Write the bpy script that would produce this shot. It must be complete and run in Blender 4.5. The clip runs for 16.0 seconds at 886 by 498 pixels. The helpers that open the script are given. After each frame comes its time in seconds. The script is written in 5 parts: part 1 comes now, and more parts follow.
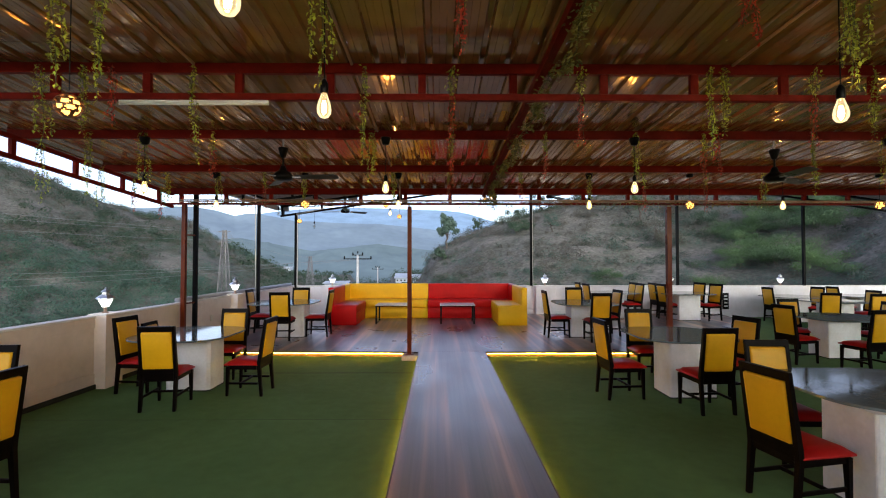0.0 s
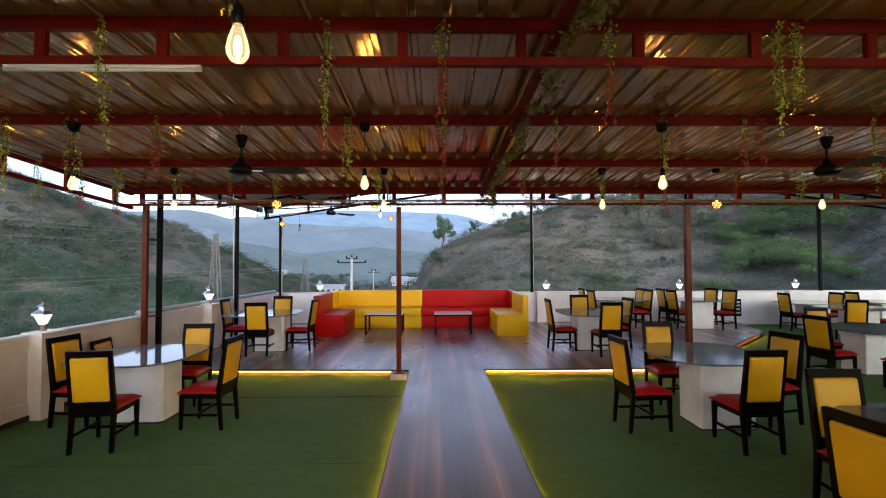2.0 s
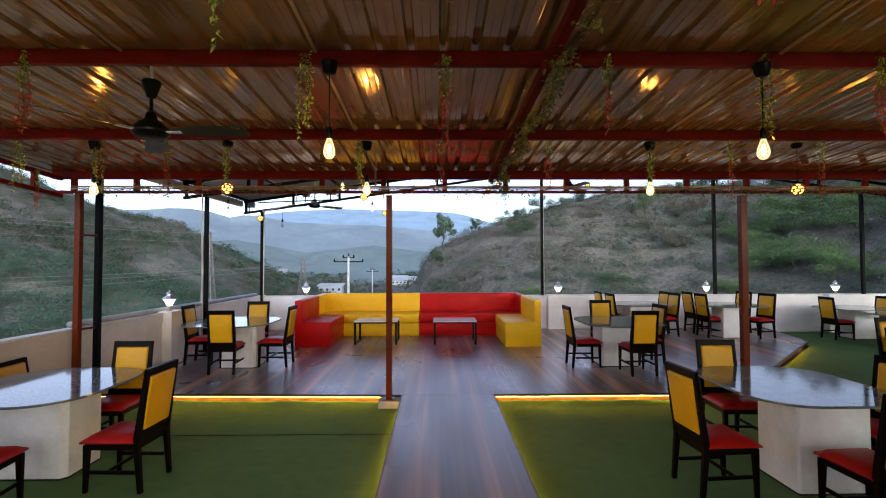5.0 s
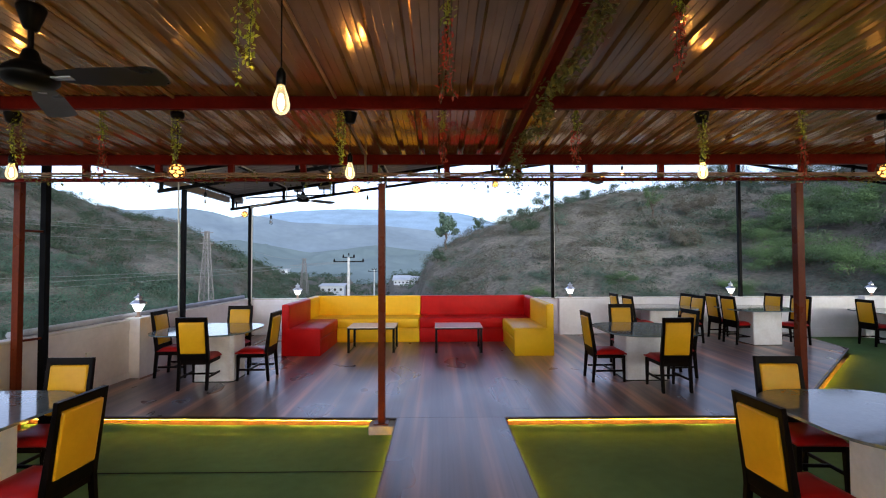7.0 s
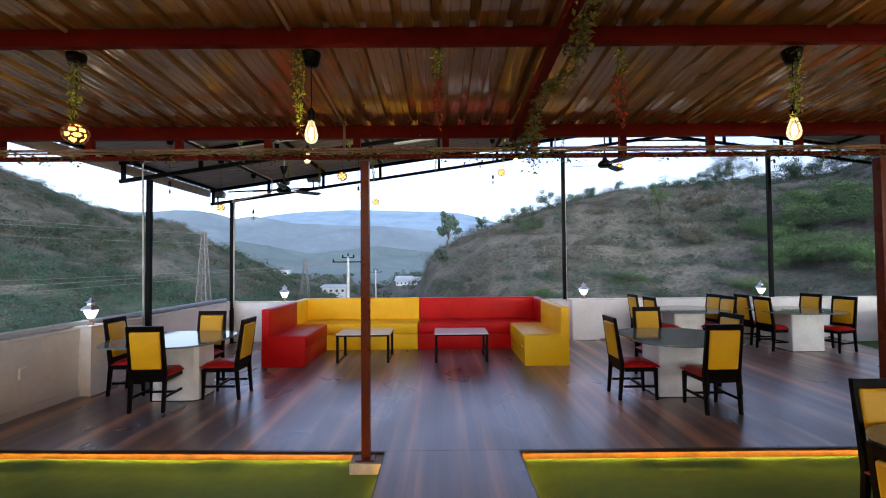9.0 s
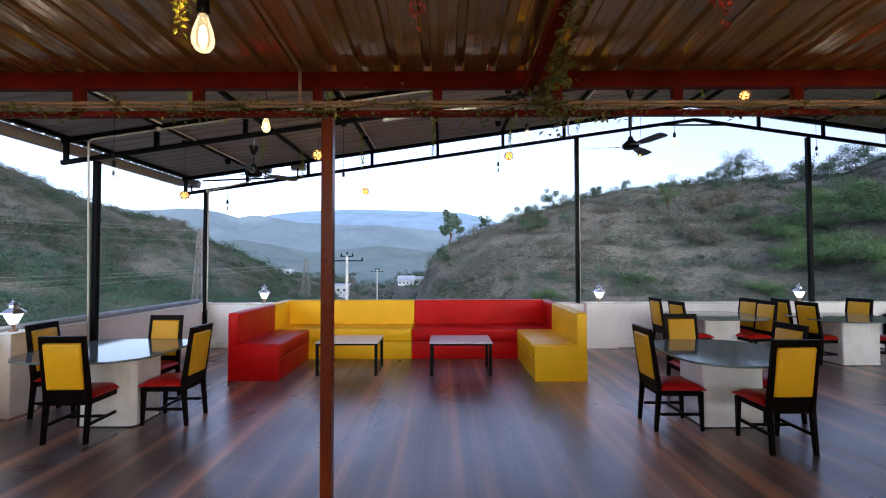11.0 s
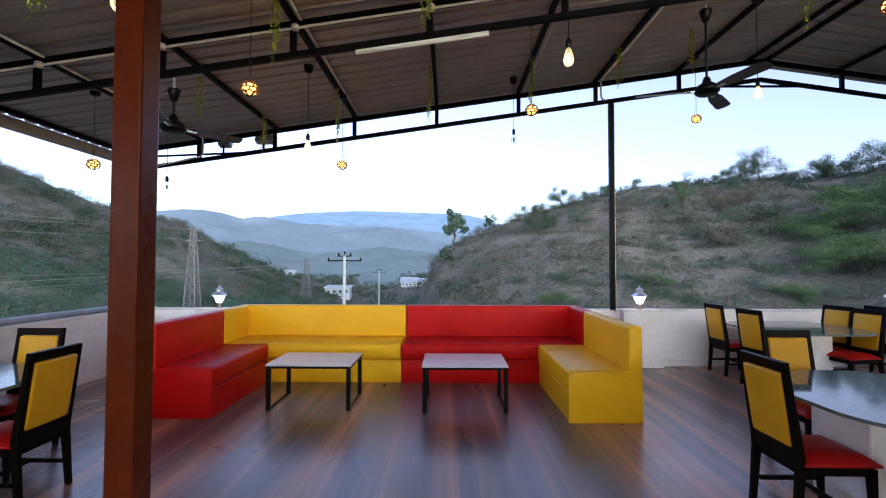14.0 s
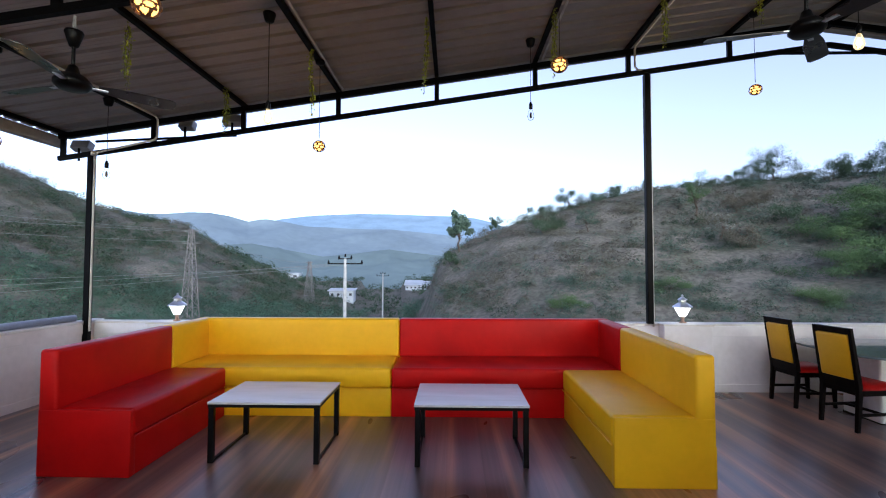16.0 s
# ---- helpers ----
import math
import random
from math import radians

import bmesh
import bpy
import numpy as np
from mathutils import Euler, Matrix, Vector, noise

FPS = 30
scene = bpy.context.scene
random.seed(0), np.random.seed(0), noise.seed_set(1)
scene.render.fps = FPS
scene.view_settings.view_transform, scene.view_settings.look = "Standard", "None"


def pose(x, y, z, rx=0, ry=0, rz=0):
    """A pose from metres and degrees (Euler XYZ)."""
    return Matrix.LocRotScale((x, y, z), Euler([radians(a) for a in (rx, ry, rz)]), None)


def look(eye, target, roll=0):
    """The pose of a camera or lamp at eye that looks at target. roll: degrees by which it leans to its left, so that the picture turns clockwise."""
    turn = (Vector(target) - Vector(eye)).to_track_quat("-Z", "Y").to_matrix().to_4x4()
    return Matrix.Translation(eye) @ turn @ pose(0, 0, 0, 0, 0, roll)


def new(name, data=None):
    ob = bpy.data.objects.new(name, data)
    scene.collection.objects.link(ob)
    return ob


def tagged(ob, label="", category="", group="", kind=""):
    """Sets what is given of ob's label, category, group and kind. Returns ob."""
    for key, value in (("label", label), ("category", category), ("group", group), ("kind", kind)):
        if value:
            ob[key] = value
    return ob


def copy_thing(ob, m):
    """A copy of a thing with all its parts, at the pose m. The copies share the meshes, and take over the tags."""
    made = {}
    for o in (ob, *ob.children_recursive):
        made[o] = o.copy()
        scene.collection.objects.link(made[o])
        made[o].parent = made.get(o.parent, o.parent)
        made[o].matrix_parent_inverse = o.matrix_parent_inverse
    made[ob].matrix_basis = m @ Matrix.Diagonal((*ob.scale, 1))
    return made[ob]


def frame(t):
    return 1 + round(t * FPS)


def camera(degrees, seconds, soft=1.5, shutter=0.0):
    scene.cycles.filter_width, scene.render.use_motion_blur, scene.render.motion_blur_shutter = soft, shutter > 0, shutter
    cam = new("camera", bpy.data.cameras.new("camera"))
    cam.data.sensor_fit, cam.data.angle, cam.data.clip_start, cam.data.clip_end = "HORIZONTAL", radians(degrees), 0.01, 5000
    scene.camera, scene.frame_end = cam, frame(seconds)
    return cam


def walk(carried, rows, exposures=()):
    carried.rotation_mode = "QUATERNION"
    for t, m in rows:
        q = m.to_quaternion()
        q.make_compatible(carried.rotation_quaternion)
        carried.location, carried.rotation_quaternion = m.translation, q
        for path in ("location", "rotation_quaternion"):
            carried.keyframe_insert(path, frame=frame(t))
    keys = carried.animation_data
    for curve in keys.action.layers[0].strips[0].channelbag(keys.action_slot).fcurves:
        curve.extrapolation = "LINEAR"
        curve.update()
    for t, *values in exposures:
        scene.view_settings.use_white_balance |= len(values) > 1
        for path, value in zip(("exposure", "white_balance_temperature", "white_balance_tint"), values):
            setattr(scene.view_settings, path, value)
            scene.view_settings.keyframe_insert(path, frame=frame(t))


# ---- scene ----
cam = camera(88.3, 16.0, soft=1.1)
METRES, EYE, TILT, LEAN, TURN = 12.9, 1.80, -2.4, 0.0, -0.3
PATH = [
    (0, (0.172, -0.017, 1.821), (0.19, 1.982, 1.871), 0.0),
    (0.5, (0.157, 0.197, 1.838), (0.184, 2.196, 1.887), -0.1),
    (1, (0.175, 0.432, 1.855), (0.208, 2.431, 1.904), -0.2),
    (1.5, (0.213, 0.668, 1.87), (0.245, 2.667, 1.924), -0.2),
    (2, (0.239, 0.875, 1.893), (0.271, 2.874, 1.954), -0.2),
    (2.5, (0.262, 1.101, 1.91), (0.293, 3.1, 1.968), -0.2),
    (3, (0.261, 1.346, 1.929), (0.295, 3.345, 1.983), -0.1),
    (3.5, (0.26, 1.581, 1.931), (0.295, 3.58, 1.983), -0.0),
    (4, (0.257, 1.819, 1.915), (0.292, 3.818, 1.968), -0.0),
    (6.5, (0.269, 2.952, 1.935), (0.293, 4.951, 1.993), -0.4),
    (7, (0.278, 3.194, 1.922), (0.298, 5.193, 1.977), -0.2),
    (7.5, (0.283, 3.448, 1.921), (0.301, 5.447, 1.977), -0.3),
    (8, (0.276, 3.717, 1.922), (0.294, 5.717, 1.973), -0.3),
    (8.5, (0.328, 3.937, 1.899), (0.335, 5.936, 1.955), -0.4),
    (9, (0.328, 4.209, 1.881), (0.337, 6.209, 1.938), -0.5),
    (11.5, (0.437, 5.621, 1.824), (0.431, 7.62, 1.881), -0.1),
    (12, (0.441, 5.935, 1.788), (0.435, 7.934, 1.846), -0.1),
    (12.5, (0.461, 6.233, 1.736), (0.453, 8.232, 1.808), -0.1),
    (13, (0.466, 6.557, 1.744), (0.455, 8.557, 1.804), 0.1),
    (13.5, (0.479, 6.877, 1.742), (0.46, 8.876, 1.805), 0.1),
    (14, (0.485, 7.198, 1.744), (0.463, 9.197, 1.809), 0.1),
    (14.5, (0.511, 7.497, 1.759), (0.483, 9.495, 1.827), -0.0),
    (15, (0.529, 7.81, 1.729), (0.494, 9.808, 1.807), 0.0),
    (15.5, (0.522, 8.128, 1.741), (0.484, 10.126, 1.818), 0.1),
    (16, (0.521, 8.441, 1.763), (0.477, 10.439, 1.84), 0.1),
]
walk(cam, [(t, look(eye, target, roll)) for t, eye, target, roll in PATH], [(0, 0.0, 6000, 10), (9, 0.0, 5760, 10), (16, 0.0, 5570, 10)])

# ---- world, sun and exposure ----
world = bpy.data.worlds.new("dusk_sky")
scene.world = world
world.use_nodes = True
wn = world.node_tree.nodes
wl = world.node_tree.links
sky = wn.new("ShaderNodeTexSky")
sky.sky_type = "NISHITA"
sky.sun_disc = False
sky.sun_elevation = radians(16)
sky.sun_rotation = radians(160)
sky.altitude = 300
sky.air_density = 1.0
sky.dust_density = 2.5
sky.ozone_density = 2.0
pale = wn.new("ShaderNodeHueSaturation")
pale.inputs["Hue"].default_value = 0.53
pale.inputs["Saturation"].default_value = 0.66
wn["Background"].inputs["Strength"].default_value = 0.38
wl.new(sky.outputs["Color"], pale.inputs["Color"])
wl.new(pale.outputs["Color"], wn["Background"].inputs["Color"])
sun_data = bpy.data.lights.new("sun", "SUN")
sun_data.energy = 0.85
sun_data.angle = radians(35)
sun_data.color = (1.0, 0.97, 0.95)
sun = new("sun", sun_data)
sun.matrix_world = look((-14, -38, 11.5), (0, 0, 0))

DECK = 0.12


# ---- materials ----
def material(name, base, rough=0.6, metal=0.0, vary=0.12, scale=6.0, bump=0.0, bump_scale=60.0, spec=0.5, second=None, coat=0.0,
             per_object=0.0, stretch=(1, 1, 1), gloss_vary=0.12, island=0.0):
    """Principled surface with two scales of colour noise, uneven gloss and fine relief, in world coordinates."""
    m = bpy.data.materials.new(name)
    m.use_nodes = True
    n, l = m.node_tree.nodes, m.node_tree.links
    b = n["Principled BSDF"]
    b.inputs["Metallic"].default_value = metal
    b.inputs["Specular IOR Level"].default_value = spec
    b.inputs["Coat Weight"].default_value = coat
    b.inputs["Coat Roughness"].default_value = 0.08
    geo = n.new("ShaderNodeNewGeometry")
    mp = n.new("ShaderNodeMapping")
    mp.inputs["Scale"].default_value = stretch
    l.new(geo.outputs["Position"], mp.inputs["Vector"])
    big, small = n.new("ShaderNodeTexNoise"), n.new("ShaderNodeTexNoise")
    for node, s in ((big, scale), (small, scale * 9)):
        node.inputs["Scale"].default_value = s
        node.inputs["Detail"].default_value = 4
        l.new(mp.outputs["Vector"], node.inputs["Vector"])
    second = second or tuple(c * (1 - 2.2 * vary) for c in base)
    ramp = n.new("ShaderNodeMix")
    ramp.data_type = "RGBA"
    ramp.inputs[6].default_value = (*base, 1)
    ramp.inputs[7].default_value = (*second, 1)
    tone = n.new("ShaderNodeMapRange")
    tone.inputs["From Min"].default_value = 0.38
    tone.inputs["From Max"].default_value = 0.68
    l.new(big.outputs["Fac"], tone.inputs["Value"])
    l.new(tone.outputs["Result"], ramp.inputs["Factor"])
    hsv = n.new("ShaderNodeHueSaturation")
    l.new(ramp.outputs[2], hsv.inputs["Color"])
    value = n.new("ShaderNodeMapRange")
    value.inputs["From Min"].default_value = 0.25
    value.inputs["From Max"].default_value = 0.75
    value.inputs["To Min"].default_value = 1 - vary
    value.inputs["To Max"].default_value = 1 + vary
    l.new(small.outputs["Fac"], value.inputs["Value"])
    last = value.outputs["Result"]
    for amount, node_type, socket in ((per_object, "ShaderNodeObjectInfo", "Random"), (island, "ShaderNodeNewGeometry", "Random Per Island")):
        if amount:
            info = n.new(node_type)
            rnd = n.new("ShaderNodeMapRange")
            rnd.inputs["To Min"].default_value = 1 - amount
            rnd.inputs["To Max"].default_value = 1 + amount
            l.new(info.outputs[socket], rnd.inputs["Value"])
            mul = n.new("ShaderNodeMath")
            mul.operation = "MULTIPLY"
            l.new(last, mul.inputs[0])
            l.new(rnd.outputs["Result"], mul.inputs[1])
            last = mul.outputs["Value"]
    l.new(last, hsv.inputs["Value"])
    l.new(hsv.outputs["Color"], b.inputs["Base Color"])
    rr = n.new("ShaderNodeMapRange")
    rr.inputs["To Min"].default_value = max(0.02, rough - gloss_vary)
    rr.inputs["To Max"].default_value = min(1.0, rough + gloss_vary)
    l.new(big.outputs["Fac"], rr.inputs["Value"])
    l.new(rr.outputs["Result"], b.inputs["Roughness"])
    if bump:
        fine = n.new("ShaderNodeTexNoise")
        fine.inputs["Scale"].default_value = bump_scale
        fine.inputs["Detail"].default_value = 5
        l.new(mp.outputs["Vector"], fine.inputs["Vector"])
        bp = n.new("ShaderNodeBump")
        bp.inputs["Strength"].default_value = bump
        bp.inputs["Distance"].default_value = 0.01
        l.new(fine.outputs["Fac"], bp.inputs["Height"])
        l.new(bp.outputs["Normal"], b.inputs["Normal"])
    return m


def glow(name, colour, strength):
    m = bpy.data.materials.new(name)
    m.use_nodes = True
    b = m.node_tree.nodes["Principled BSDF"]
    b.inputs["Base Color"].default_value = (*colour, 1)
    b.inputs["Emission Color"].default_value = (*colour, 1)
    b.inputs["Emission Strength"].default_value = strength
    return m


def thin_glass(name, tint, lit):
    """A thin clear shell: mostly see-through, with a gloss that grows at the rim and the lit bulb's glow."""
    m = bpy.data.materials.new(name)
    m.use_nodes = True
    n, l = m.node_tree.nodes, m.node_tree.links
    n.remove(n["Principled BSDF"])
    clear, gloss, mix, rim = (n.new(k) for k in ("ShaderNodeBsdfTransparent", "ShaderNodeBsdfGlossy", "ShaderNodeMixShader", "ShaderNodeFresnel"))
    clear.inputs["Color"].default_value = (*tint, 1)
    gloss.inputs["Roughness"].default_value = 0.05
    rim.inputs["IOR"].default_value = 1.45 if lit else 1.12
    l.new(rim.outputs["Fac"], mix.inputs["Fac"])
    l.new(clear.outputs["BSDF"], mix.inputs[1])
    l.new(gloss.outputs["BSDF"], mix.inputs[2])
    shine, add = n.new("ShaderNodeEmission"), n.new("ShaderNodeAddShader")
    shine.inputs["Color"].default_value = (1.0, 0.78, 0.4, 1)
    shine.inputs["Strength"].default_value = lit
    l.new(mix.outputs["Shader"], add.inputs[0])
    l.new(shine.outputs["Emission"], add.inputs[1])
    l.new(add.outputs["Shader"], n["Material Output"].inputs["Surface"])
    return m


M_TURF = material("green_turf", (0.118, 0.215, 0.07), 0.95, vary=0.09, scale=0.9, bump=0.6, bump_scale=420, spec=0.15, second=(0.098, 0.185, 0.058))
M_BACKING = material("carpet_backing", (0.02, 0.025, 0.018), 0.9, vary=0.2)
M_TRIM = material("dark_edge_trim", (0.045, 0.018, 0.013), 0.4, vary=0.2)
M_FASCIA = material("fascia_board", (0.2, 0.075, 0.035), 0.6, vary=0.2)
# Cream copy of the parapet plaster, carrying the front's warm dim light.
M_WALL = material("plaster_warm_lit", (0.74, 0.64, 0.58), 0.75, vary=0.05, scale=1.3, bump=0.12, bump_scale=90, second=(0.66, 0.55, 0.48))
M_WALL_WHITE = material("white_plaster", (0.86, 0.84, 0.88), 0.7, vary=0.04, scale=1.6, bump=0.1, bump_scale=90, second=(0.76, 0.73, 0.75))
# Paler copy of that plaster for the skylit stretch beside the deck.
M_WALL_SKYLIT = material("plaster_skylit", (0.85, 0.79, 0.78), 0.72, vary=0.05, scale=1.4, bump=0.1, bump_scale=90, second=(0.74, 0.67, 0.65))
M_COPING = material("white_coping", (0.8, 0.78, 0.76), 0.6, vary=0.05, scale=3, bump=0.08, second=(0.66, 0.62, 0.58))
M_CONCRETE = material("concrete_block", (0.5, 0.47, 0.43), 0.85, vary=0.12, scale=9, bump=0.3, bump_scale=60)
M_RED = material("red_oxide_steel", (0.17, 0.011, 0.006), 0.48, vary=0.14, scale=3, bump=0.05, second=(0.12, 0.008, 0.005), spec=0.07)
M_RED_POST = material("red_oxide_post", (0.125, 0.021, 0.005), 0.3, vary=0.14, scale=3, bump=0.05, second=(0.11, 0.018, 0.006), spec=0.14)
M_BLACK = material("black_steel", (0.003, 0.003, 0.004), 0.5, vary=0.2, scale=4, spec=0.08)
M_SHEET = material("roof_sheet_brown", (0.52, 0.355, 0.19), 0.14, metal=0.62, vary=0.12, scale=0.9, bump=0.1, bump_scale=9, second=(0.42, 0.285, 0.15), gloss_vary=0.05,
                   stretch=(1, 0.5, 1))
M_SHEET_GREY = material("roof_sheet_grey", (0.44, 0.405, 0.39), 0.42, metal=0.35, vary=0.06, scale=0.8, bump=0.05, bump_scale=8, second=(0.37, 0.335, 0.315))
M_GUTTER = material("beige_gutter", (0.5, 0.44, 0.38), 0.5, vary=0.08)
M_PVC = material("white_conduit", (0.74, 0.71, 0.66), 0.45, vary=0.06)
M_PVC_TAN = material("tan_conduit", (0.42, 0.27, 0.19), 0.45, vary=0.1)
M_GREY_PIPE = material("grey_pipe", (0.38, 0.39, 0.42), 0.45, vary=0.1)
M_WOOD = material("wenge_wood", (0.0035, 0.0024, 0.0022), 0.36, vary=0.3, scale=4, stretch=(6, 6, 0.7), second=(0.007, 0.004, 0.003), spec=0.05)
M_YELLOW = material("yellow_leatherette", (0.72, 0.38, 0.003), 0.4, vary=0.03, scale=3, bump=0.05, bump_scale=190, second=(0.67, 0.35, 0.003), spec=0.25)
M_SEAT = material("red_leatherette", (0.38, 0.008, 0.006), 0.4, vary=0.05, scale=3, bump=0.05, bump_scale=190, second=(0.34, 0.006, 0.005), spec=0.2)
M_SOFA_Y = material("sofa_yellow", (0.93, 0.53, 0.002), 0.38, vary=0.03, scale=1.6, bump=0.05, bump_scale=120, second=(0.88, 0.49, 0.002), spec=0.22)
M_SOFA_R = material("sofa_red", (0.56, 0.005, 0.004), 0.38, vary=0.04, scale=1.6, bump=0.05, bump_scale=120, second=(0.43, 0.004, 0.004), spec=0.13)
M_STONE = material("polished_grey_stone", (0.125, 0.16, 0.172), 0.07, vary=0.12, scale=3.5, second=(0.165, 0.195, 0.203), spec=0.55, gloss_vary=0.015)
M_PEDESTAL = material("white_pedestal_paint", (0.84, 0.83, 0.85), 0.55, vary=0.05, scale=3, bump=0.06, second=(0.7, 0.67, 0.66))
M_LAMINATE = material("pale_laminate", (0.68, 0.69, 0.72), 0.22, vary=0.04, scale=3, second=(0.58, 0.585, 0.6), stretch=(0.5, 3, 1))
M_PLASTIC = material("black_plastic", (0.004, 0.004, 0.005), 0.36, vary=0.2, spec=0.12)
M_FAN_BLADE = material("fan_blade_paint", (0.02, 0.018, 0.018), 0.3, vary=0.15)
M_CHROME = material("chrome_cap", (0.85, 0.85, 0.87), 0.32, metal=1.0, vary=0.06)
M_LANTERN = glow("lantern_glass", (1.0, 0.95, 0.86), 3.2)
M_FILAMENT = glow("filament", (1.0, 0.46, 0.085), 280.0)
M_WICK_BULB = glow("shade_bulb", (1.0, 0.5, 0.1), 3.6)
M_LED = glow("led_strip", (1.0, 0.6, 0.05), 66.0)
M_LED_AMBER = glow("amber_led_strip", (1.0, 0.5, 0.012), 40.0)
M_TUBE_ON = glow("lit_tube", (0.95, 0.97, 1.0), 9.0)
M_TUBE = material("white_batten", (0.82, 0.82, 0.82), 0.4, vary=0.03)
M_GLASS = thin_glass("bulb_glass", (1.0, 0.92, 0.75), 0.4)
M_GLASS_OFF = thin_glass("unlit_bulb_glass", (0.96, 0.96, 0.94), 0.0)
M_FILAMENT_OFF = material("dark_filament", (0.2, 0.15, 0.1), 0.4, vary=0.1)
M_WICKER = material("bronze_shade", (0.2, 0.09, 0.04), 0.4, metal=0.3, vary=0.3, scale=20)
M_LEAF = material("plastic_leaf", (0.44, 0.5, 0.04), 0.5, vary=0.25, scale=14, second=(0.27, 0.33, 0.03), island=0.4)
M_LEAF_DRY = material("dull_leaf", (0.25, 0.23, 0.05), 0.55, vary=0.25, scale=14, second=(0.11, 0.13, 0.035), island=0.45)
M_FLOWER = material("red_strand", (0.58, 0.045, 0.012), 0.5, vary=0.25, scale=14, second=(0.26, 0.03, 0.01), island=0.4)
M_STEM = material("vine_stem", (0.07, 0.08, 0.025), 0.6, vary=0.2)
M_BARK = material("bark", (0.13, 0.1, 0.075), 0.9, vary=0.3, scale=3)
M_PYLON = material("galvanised_lattice", (0.22, 0.21, 0.21), 0.6, metal=0.3, vary=0.2)
M_POLE = material("concrete_pole", (0.5, 0.5, 0.5), 0.8, vary=0.1)
M_WIRE = material("aluminium_wire", (0.22, 0.23, 0.24), 0.6, vary=0.1)
M_FARWALL = material("whitewashed_wall", (0.45, 0.49, 0.54), 0.8, vary=0.08, scale=0.3)
M_DARK = material("dark_opening", (0.03, 0.03, 0.035), 0.7)
M_PRINT = material("pale_print", (0.6, 0.6, 0.58), 0.6)


def vinyl_planks():
    """Printed wood vinyl: long soft tan streaks on grey-brown, fine grain, and wiped patches in the gloss."""
    m = bpy.data.materials.new("vinyl_planks")
    m.use_nodes = True
    n, l = m.node_tree.nodes, m.node_tree.links
    b = n["Principled BSDF"]
    geo = n.new("ShaderNodeNewGeometry")

    def streak(sx, sy, detail, warp=0.0):
        mp, tex = n.new("ShaderNodeMapping"), n.new("ShaderNodeTexNoise")
        mp.inputs["Scale"].default_value = (sx, sy, 1)
        tex.inputs["Scale"].default_value = 1.0
        tex.inputs["Detail"].default_value = detail
        tex.inputs["Distortion"].default_value = warp
        l.new(geo.outputs["Position"], mp.inputs["Vector"])
        l.new(mp.outputs["Vector"], tex.inputs["Vector"])
        return tex.outputs["Fac"]

    ramp = n.new("ShaderNodeValToRGB")
    el = ramp.color_ramp.elements
    el[0].position, el[0].color = 0.34, (0.106, 0.085, 0.087, 1)
    el[1].position, el[1].color = 0.72, (0.6, 0.31, 0.19, 1)
    mid = el.new(0.5)
    mid.color = (0.178, 0.124, 0.111, 1)
    l.new(streak(4.4, 0.14, 1.8, 0.2), ramp.inputs["Fac"])
    grain = n.new("ShaderNodeMapRange")
    grain.inputs["From Min"].default_value = 0.3
    grain.inputs["From Max"].default_value = 0.7
    grain.inputs["To Min"].default_value = 0.84
    grain.inputs["To Max"].default_value = 1.16
    l.new(streak(34, 0.7, 4), grain.inputs["Value"])
    info, rnd, mul, hsv = (n.new(k) for k in ("ShaderNodeObjectInfo", "ShaderNodeMapRange", "ShaderNodeMath", "ShaderNodeHueSaturation"))
    rnd.inputs["To Min"].default_value = 0.84
    rnd.inputs["To Max"].default_value = 1.16
    mul.operation = "MULTIPLY"
    l.new(info.outputs["Random"], rnd.inputs["Value"])
    l.new(grain.outputs["Result"], mul.inputs[0])
    l.new(rnd.outputs["Result"], mul.inputs[1])
    l.new(ramp.outputs["Color"], hsv.inputs["Color"])
    l.new(mul.outputs["Value"], hsv.inputs["Value"])
    l.new(hsv.outputs["Color"], b.inputs["Base Color"])
    gloss = n.new("ShaderNodeMapRange")
    gloss.inputs["From Min"].default_value = 0.35
    gloss.inputs["From Max"].default_value = 0.68
    gloss.inputs["To Min"].default_value = 0.27
    gloss.inputs["To Max"].default_value = 0.36
    l.new(streak(1.3, 0.8, 2, 0.5), gloss.inputs["Value"])
    l.new(gloss.outputs["Result"], b.inputs["Roughness"])
    b.inputs["Specular IOR Level"].default_value = 1.0
    bump = n.new("ShaderNodeBump")
    bump.inputs["Strength"].default_value = 0.06
    bump.inputs["Distance"].default_value = 0.005
    l.new(streak(60, 2.0, 4), bump.inputs["Height"])
    l.new(bump.outputs["Normal"], b.inputs["Normal"])
    return m


M_PLANK = vinyl_planks()


# ---- shape helpers ----
def box(bm, c, s, rot=None, bevel=0.0):
    """A box of size s about c, turned by the 3x3 or 4x4 rot, edges eased by bevel."""
    m = Matrix.Translation(c) @ (rot.to_4x4() if rot else Matrix()) @ Matrix.Diagonal((*s, 1))
    made = bmesh.ops.create_cube(bm, size=1, matrix=m)["verts"]
    if bevel:
        edges = list({e for v in made for e in v.link_edges})
        bmesh.ops.bevel(bm, geom=edges, offset=bevel, segments=2, affect="EDGES", profile=0.6)
    return made


def bar(bm, a, b, w, h, bevel=0.0):
    """A rectangular bar from a to b; h is its size towards z."""
    a, b = Vector(a), Vector(b)
    d = b - a
    q = d.to_track_quat("Y", "Z").to_matrix()
    box(bm, (a + b) / 2, (w, d.length, h), q, bevel)


